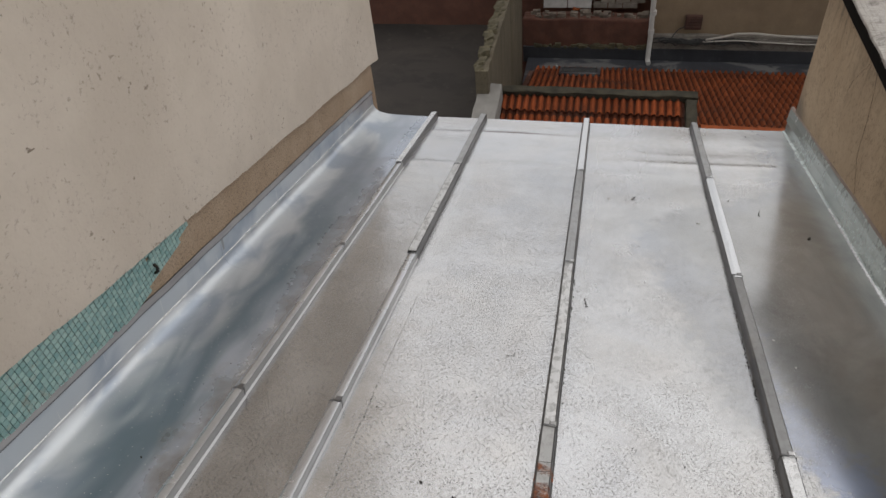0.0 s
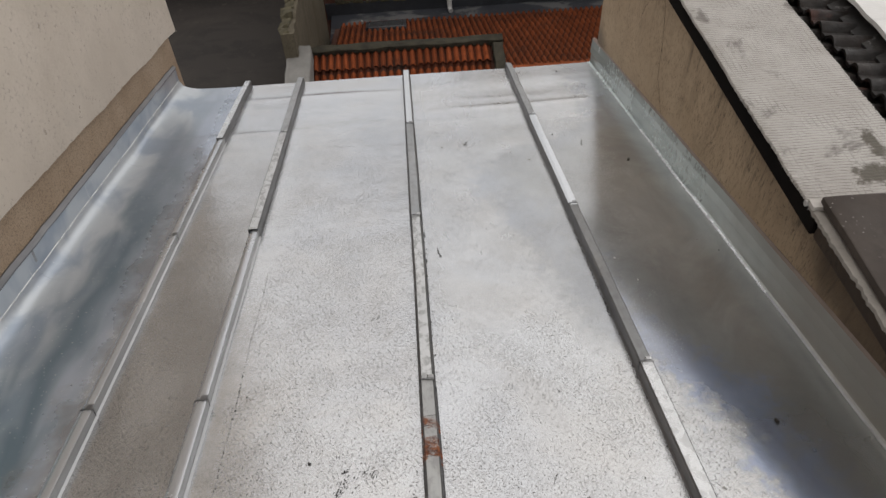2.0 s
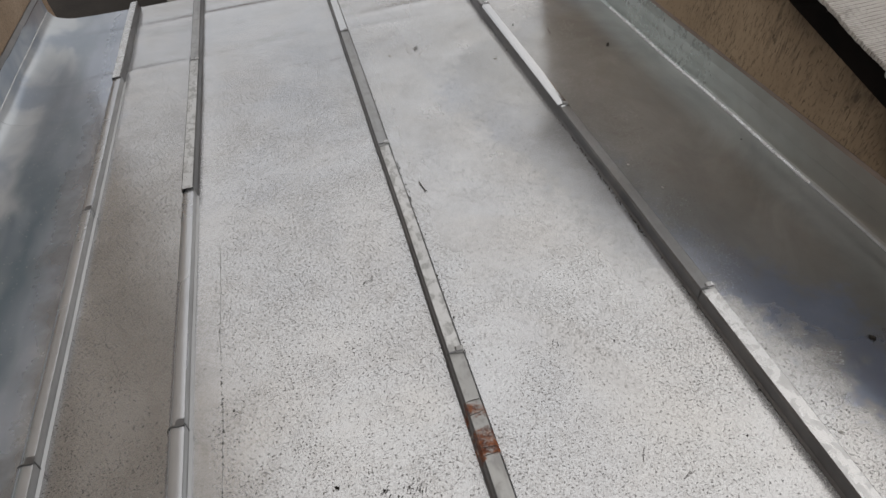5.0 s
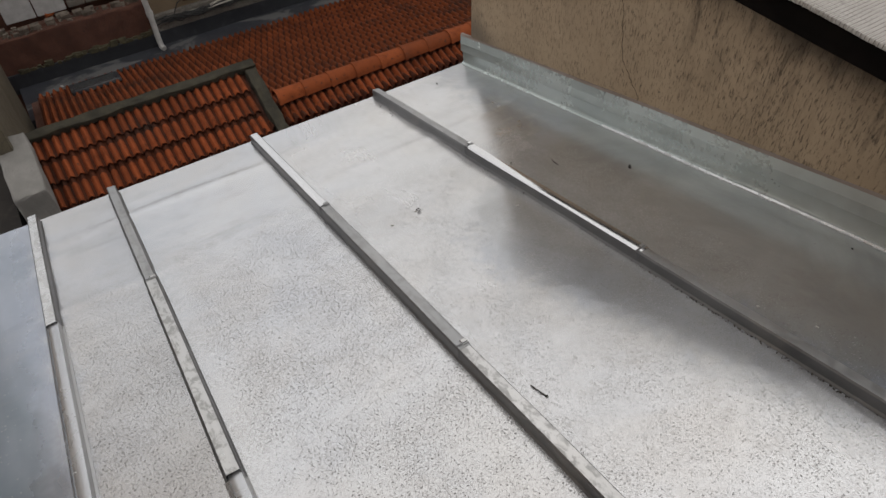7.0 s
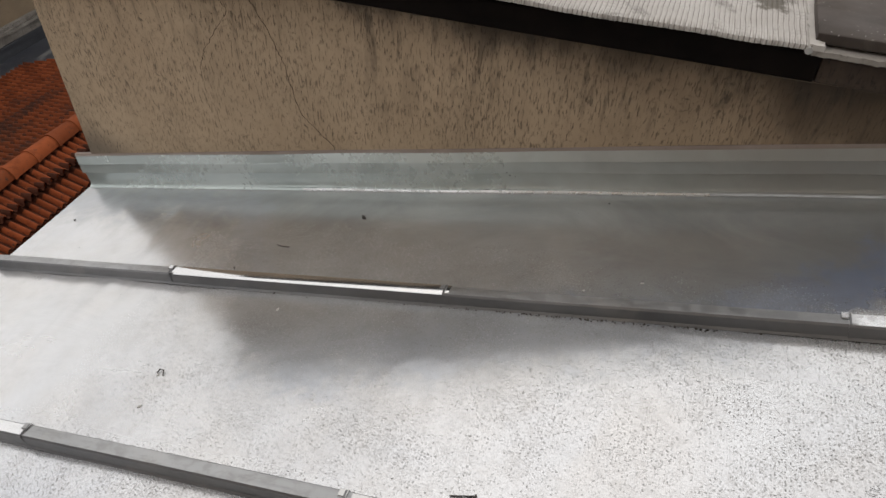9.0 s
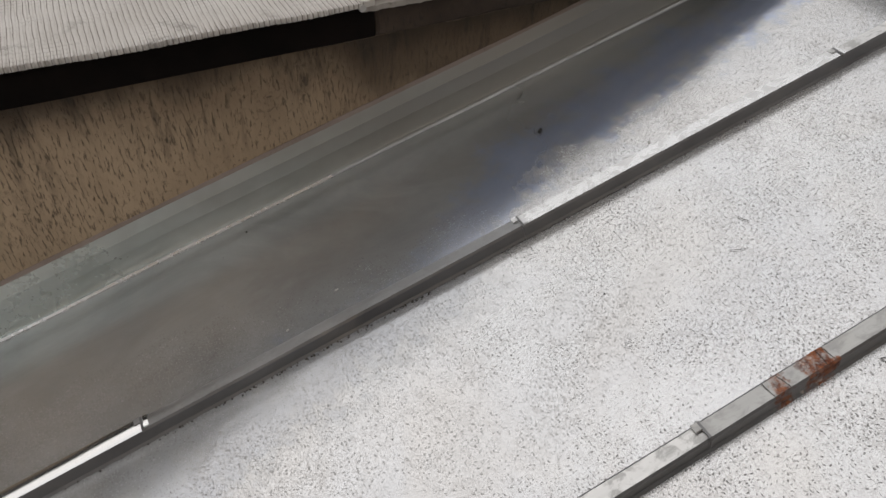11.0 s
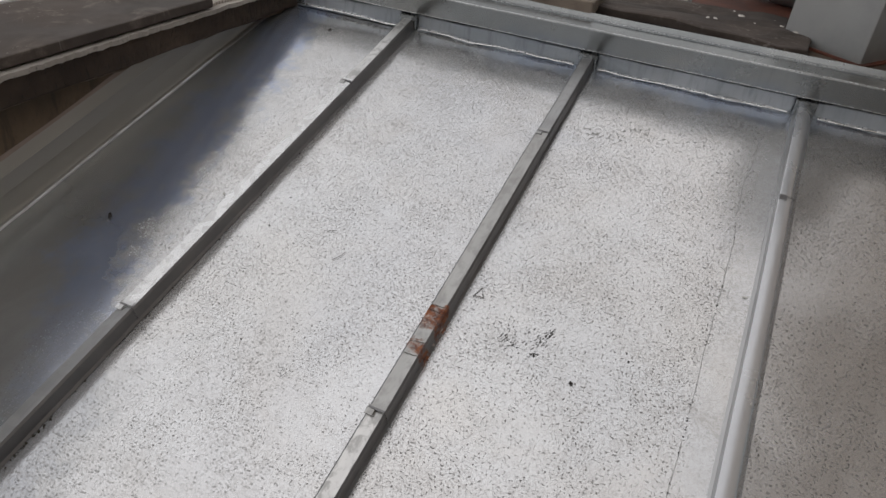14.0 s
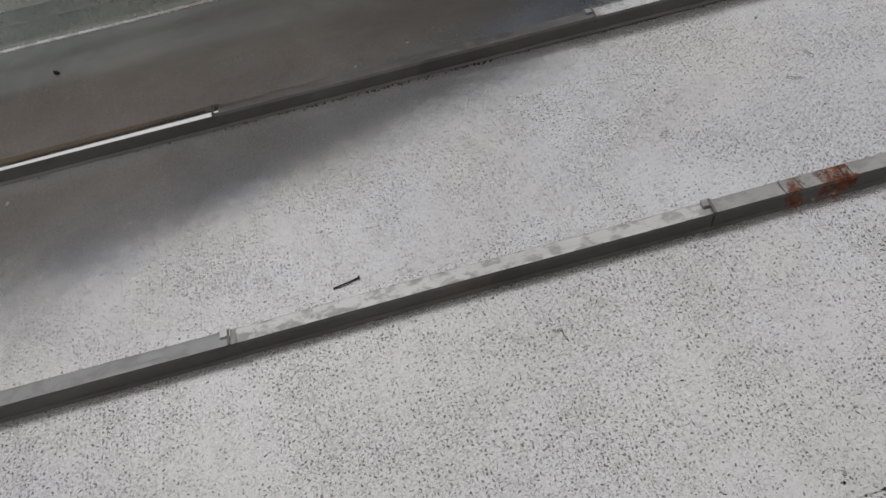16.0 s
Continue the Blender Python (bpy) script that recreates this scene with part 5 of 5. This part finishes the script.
for k in range(70):
    x, s = rng.uniform(-3.5, -1.2), rng.choice((0.02, 0.03, 0.04, 0.06, 0.11))
    y = rng.uniform(0.06, 0.3)
    box(x, x + s * 1.4, y, y + s, 0.85, 0.87 + s * 0.6, 0.006, bm=bm, wear=0.015)
part("rubble", bm, STONE, facade, kind="stuff")
bm = bmesh.new()
for k in range(90):
    x, s = rng.uniform(-3.4, -1.05), rng.choice((0.03, 0.04, 0.05, 0.08))
    y = rng.uniform(-0.02, 0.03)
    box(x, x + s * 1.6, y, y + s, 0.24, 0.27 + s * rng.uniform(0.3, 1.2), 0.008, bm=bm, wear=0.02)
part("moss_crust", bm, LICHEN, facade, kind="stuff")
rng = random.Random(14)
for k, (x, y, s, mat) in enumerate([(-1.05, 9.55, 0.20, CHIP), (-0.85, 9.75, 0.12, CHIP), (-0.95, 9.4, 0.14, CLAY), (-0.6, 9.62, 0.07, CHIP), (0.55, 9.5, 0.14, CHIP), (3.0, 9.6, 0.10, CHIP), (3.25, 9.62, 0.08, CHIP), (-1.2, 9.3, 0.22, CLAY), (3.1, 9.42, 0.3, LEAF), (3.4, 9.45, 0.2, LEAF)]):
    solid("gutter_scrap", flake(s, 0.02, 70 + k), mat, pose(x, y, -4.935), "broken scrap lying in the valley gutter", "scrap", "scraps in the gutter")
solid("red_rag", flake(0.36, 0.05, 5), CLAY_RIDGE, pose(-0.52, 10.60, -3.98, 60, 0, 20), "crumpled red scrap on top of the white board", "scrap")
vent = thing("vent_box", pose(1.78, 10.20, -4.27), "rusty dark vent box on the ochre wall", "vent")
part("body", box(-0.16, 0.16, -0.07, 0.05, 0, 0.28, 0.01), RUSTBOX, vent)
for k in range(4):
    part("slat", box(-0.13, 0.13, -0.085, -0.068, 0.04 + k * 0.06, 0.07 + k * 0.06, 0.003), RUSTBOX, vent)
pipe = thing("downpipe", pose(0.98, 10.02, -4.93), "white plastic downpipe running into the gutter", "downpipe")
part("pipe", tube([(0.02, -0.14, 0.03), (0, -0.06, 0.05), (0, 0, 0.14), (0, 0.0, 0.6), (-0.02, 0, 1.1), (-0.02, 0, 3.8)], 0.05, 14), PVC, pipe, smooth=40)
for z in (0.62, 1.02, 2.2):
    part("collar", tube([(0, 0, z), (0, 0, z + 0.09)], 0.062, 14), PVC, pipe, smooth=40)
cable = [(2.05, 10.02, -4.42), (2.3, 10.0, -4.36), (2.6, 9.99, -4.27), (2.95, 9.99, -4.26), (3.4, 9.99, -4.30), (4.6, 10.0, -4.36), (6.4, 10.0, -4.38)]
solid("cable", tube(cable, 0.022, 8), CABLE, Matrix(), "thick pale cable sagging along the ledge", "cable", smooth=40)
low_cable = [(2.0, 10.03, -4.47), (2.25, 9.98, -4.43), (2.6, 9.97, -4.40), (3.1, 9.96, -4.42), (3.8, 9.97, -4.46), (4.7, 9.97, -4.45), (6.4, 9.98, -4.46)]
solid("cable", tube(low_cable, 0.014, 8), CABLE, Matrix(), "thinner pale cable lying along the mouldy ledge", "cable", smooth=40)
wires = bmesh.new()
rng = random.Random(2)
for k in range(30):
    x = 0.95 + k * 0.045
    pts = [(x + 0.16 * i + rng.uniform(-.05, .05), 10.04 + rng.uniform(-.04, .03), -4.47 + rng.uniform(-.09, .09) * (1 if i % 2 else 0.5)) for i in range(6)]
    tube(pts, 0.011, 5, wires)
solid("wire_tangle", wires, WIRE, Matrix(), "tangle of black wires on the cement ledge", "wires", kind="stuff")
solid("wire", tube([(1.62, 10.12, -4.2), (1.5, 10.08, -4.24), (1.42, 10.06, -4.36), (1.36, 10.05, -4.5)], 0.010, 6), WIRE, Matrix(), "thin black wire hanging from the vent box", "wire")

# ================================================================ small things on the zinc
def on_roof(x, y):
    return ROOF @ pose(x, y, sheet_z(x, y) + 0.0003)


nail = thing("stick", on_roof(0.078, -1.953) @ pose(0, 0, 0, 0, 0, 100), "short dark stick lying on the zinc sheet", "stick")
part("shaft", tube([(-0.027, 0, 0.0022), (0.0, 0.001, 0.003), (0.028, 0, 0.0022)], 0.0016, 6), TWIG, nail)
part("tip", tube([(-0.030, -0.0035, 0.0024), (-0.027, 0.003, 0.003)], 0.0019, 6), TWIG, nail)
for k, (x, y, s) in enumerate([(0.940, -2.930, 0.026), (1.013, -1.281, 0.026), (-0.328, -2.937, 0.016), (0.533, -3.075, 0.008), (0.381, -2.745, 0.009), (0.937, 0.022, 0.014),
                               (-0.415, -3.060, 0.008), (-0.424, -3.040, 0.010), (-0.308, -2.499, 0.008), (-1.151, -2.998, 0.013), (0.723, -0.925, 0.012), (1.119, -2.087, 0.009),
                               (-0.540, -2.664, 0.009), (-0.233, -2.972, 0.011), (0.905, -3.985, 0.016), (0.10, -4.02, 0.010)]):
    solid("dead_leaf", flake(s, s * 0.30, k), LEAF, on_roof(x, y), "small curled black leaf on the zinc sheet", "leaf", "leaves on the roof")
for k, (x, y, s, a) in enumerate([(0.846, -1.049, 0.028, 80), (0.371, -3.124, 0.013, 20), (0.310, -3.053, 0.018, 62), (0.250, -2.712, 0.008, 75), (0.240, -2.704, 0.008, 68), (-0.163, -2.335, 0.014, 10), (-0.150, -2.325, 0.010, 70)]):
    solid("twig", tube([(-s, 0, 0.002), (0, s * 0.16, 0.003), (s, 0, 0.002)], 0.0014 if s > 0.02 else 0.0006, 5), TWIG, on_roof(x, y) @ pose(0, 0, 0, 0, 0, a), "thin dark twig on the zinc sheet", "twig", "twigs on the roof")
for k, (x, y, s) in enumerate([(0.557, -1.199, 0.024), (0.155, -0.988, 0.026), (0.262, -0.966, 0.022), (-0.622, -3.325, 0.020), (0.727, -2.083, 0.018), (0.770, -2.230, 0.020), (0.716, -3.125, 0.016), (-0.526, -2.672, 0.020)]):
    solid("paint_chip", flake(s, 0.002, 40 + k), CHIP, on_roof(x, y), "pale paint chip lying on the zinc sheet", "chip", "chips on the roof")
solid("leaf_curl", tube([(-0.010, -0.012, 0.002), (0.006, -0.006, 0.006), (0.008, 0.010, 0.005), (-0.004, 0.014, 0.002)], 0.0017, 6), TWIG, on_roof(0.272, -0.972), "curled dry leaf stalk on the zinc sheet", "leaf")
solid("wire_scrap", tube([(-0.012, 0.010, 0.0015), (0.012, 0.014, 0.002), (0.002, -0.016, 0.0015), (-0.010, 0.008, 0.002)], 0.0011, 5), TWIG, on_roof(-0.058, -3.087), "bent scrap of thin wire on the zinc sheet", "wire")
rng = random.Random(21)


def stroke(bm, x, y, long, wide, turn):
    """A thin smear of dirt, long and narrow."""
    z = sheet_z(x, y) + 0.0002
    c, n = math.cos(turn), math.sin(turn)
    ring = [(long * 0.5 * p, wide * 0.5 * q) for p, q in ((-1, 0.1), (-0.4, 0.9), (0.5, 0.7), (1, -0.1), (0.3, -0.9), (-0.5, -0.7))]
    low = [bm.verts.new((x + p * c - q * n, y + p * n + q * c, z)) for p, q in ring]
    top = [bm.verts.new((v.co.x * 0.9 + x * 0.1, v.co.y * 0.9 + y * 0.1, z + 0.0004)) for v in low]
    for k in range(6):
        bm.faces.new((low[k], low[(k + 1) % 6], top[(k + 1) % 6], top[k]))
    bm.faces.new(top)


bm = bmesh.new()
for cx, cy, rx, ry, n, axis, turn in ((-0.168, -2.992, 0.024, 0.020, 26, 0.9, 1.2), (-0.180, -2.980, 0.010, 0.008, 8, 0.4, 1.5), (-0.240, -3.028, 0.034, 0.009, 46, 1.17, 1.2), (-0.232, -2.974, 0.012, 0.005, 10, 0.5, 0.6), (-0.20, -3.005, 0.05, 0.03, 14, 0.9, 1.3)):
    for k in range(n):
        u, w = rng.gauss(0, rx * 0.55), rng.gauss(0, ry * 0.55)
        c, q = math.cos(axis), math.sin(axis)
        stroke(bm, cx + u * c - w * q, cy + u * q + w * c, rng.uniform(0.004, 0.012), rng.uniform(0.0014, 0.0032), turn + rng.uniform(-0.5, 0.5))
for k in range(200):
    x, y = rng.uniform(-1.3, 1.12), rng.uniform(-4.0, 0.0)
    if min(abs(x - b) for _, b in BATTENS) > 0.04:
        stroke(bm, x, y, rng.uniform(0.003, 0.008), rng.uniform(0.0015, 0.003), rng.uniform(0, 3.1))
solid("dirt_flecks", bm, GRIME, ROOF, "dark dirt flecks and smudges on the zinc sheets", "dirt", kind="stuff")
bm = bmesh.new()
for cx, cy, n in ((-0.137, -3.780, 26), (-0.250, -3.840, 26), (-0.190, -3.800, 10), (-0.385, -3.855, 9)):
    for k in range(n):
        stroke(bm, cx + rng.gauss(0, 0.022), cy + rng.gauss(0, 0.014), rng.uniform(0.005, 0.016), rng.uniform(0.002, 0.004), rng.uniform(0.4, 2.2))
solid("faint_smudge", bm, SMUDGE, ROOF, "faint grey smudges on the zinc near the ridge", "dirt", kind="stuff")
bm = bmesh.new()
for k in range(150):
    y = rng.uniform(-2.45, -1.75) if k < 90 else rng.uniform(-3.6, -0.8)
    x = 0.65 - 0.027 - abs(rng.gauss(0, 0.003)) if k % 5 else 0.027 + abs(rng.gauss(0, 0.003))
    flake(rng.uniform(0.003, 0.009), rng.uniform(0.002, 0.004), rng.random(), bm, (x, y, sheet_z(x, y) + 0.0002))
solid("moss_crumbs", bm, MOSS, ROOF, "dark moss crumbs gathered along the batten foot", "moss", kind="stuff")

# ---- mosaic strip at the foot of the left-hand wall
band = thing("mosaic_band", pose(WEST, -2.6, 0.85), "strip of turquoise mosaic tiles along the wall foot", "mosaic", kind="structure")
TILE = 0.0195
mosaic_me = bpy.data.meshes.new("mosaic_tile")
bm = box(0, 0.011, 0, TILE - 0.002, 0, TILE - 0.002, 0.0013)
bm.to_mesh(mosaic_me)
bm.free()
mosaic_me.materials.append(MOSAIC)
rng = random.Random(3)
slope = math.tan(radians(SLOPE))
spots = []
for i in range(78):
    for j in range(40):
        y, z = -3.45 + i * TILE, 0.50 + j * TILE
        h = z + y * slope              # height over the sheet
        if 0.148 + max(0, (y + 2.45) * 0.34) < h < 0.335 and rng.random() > 0.004 and y < -2.0:
            spots.append(pose(rng.uniform(-.001, .001), y + 2.6, z - 0.85, 0, 0, rng.uniform(-1.5, 1.5)))
for m in spots[-300:]:                 # the tiles farther down the slope stay in view; the rest is one mesh
    ob = new("mosaic_tile", mosaic_me)
    ob.parent = band
    ob.matrix_local = m
bm = bmesh.new()
for m in spots[:-300]:
    own = bmesh.new()
    own.from_mesh(mosaic_me)
    own.transform(m)
    join(bm, own)
part("near_tiles", bm, MOSAIC, band, kind="stuff")
solid("wall_hook", tube([(0, 0, 0), (0.015, 0, 0.01), (0.02, 0, 0.03), (0.012, 0, 0.045)], 0.006, 6), LEAF, pose(WEST + 0.01, -2.25, 0.83), "dark hook in the mosaic strip", "hook")
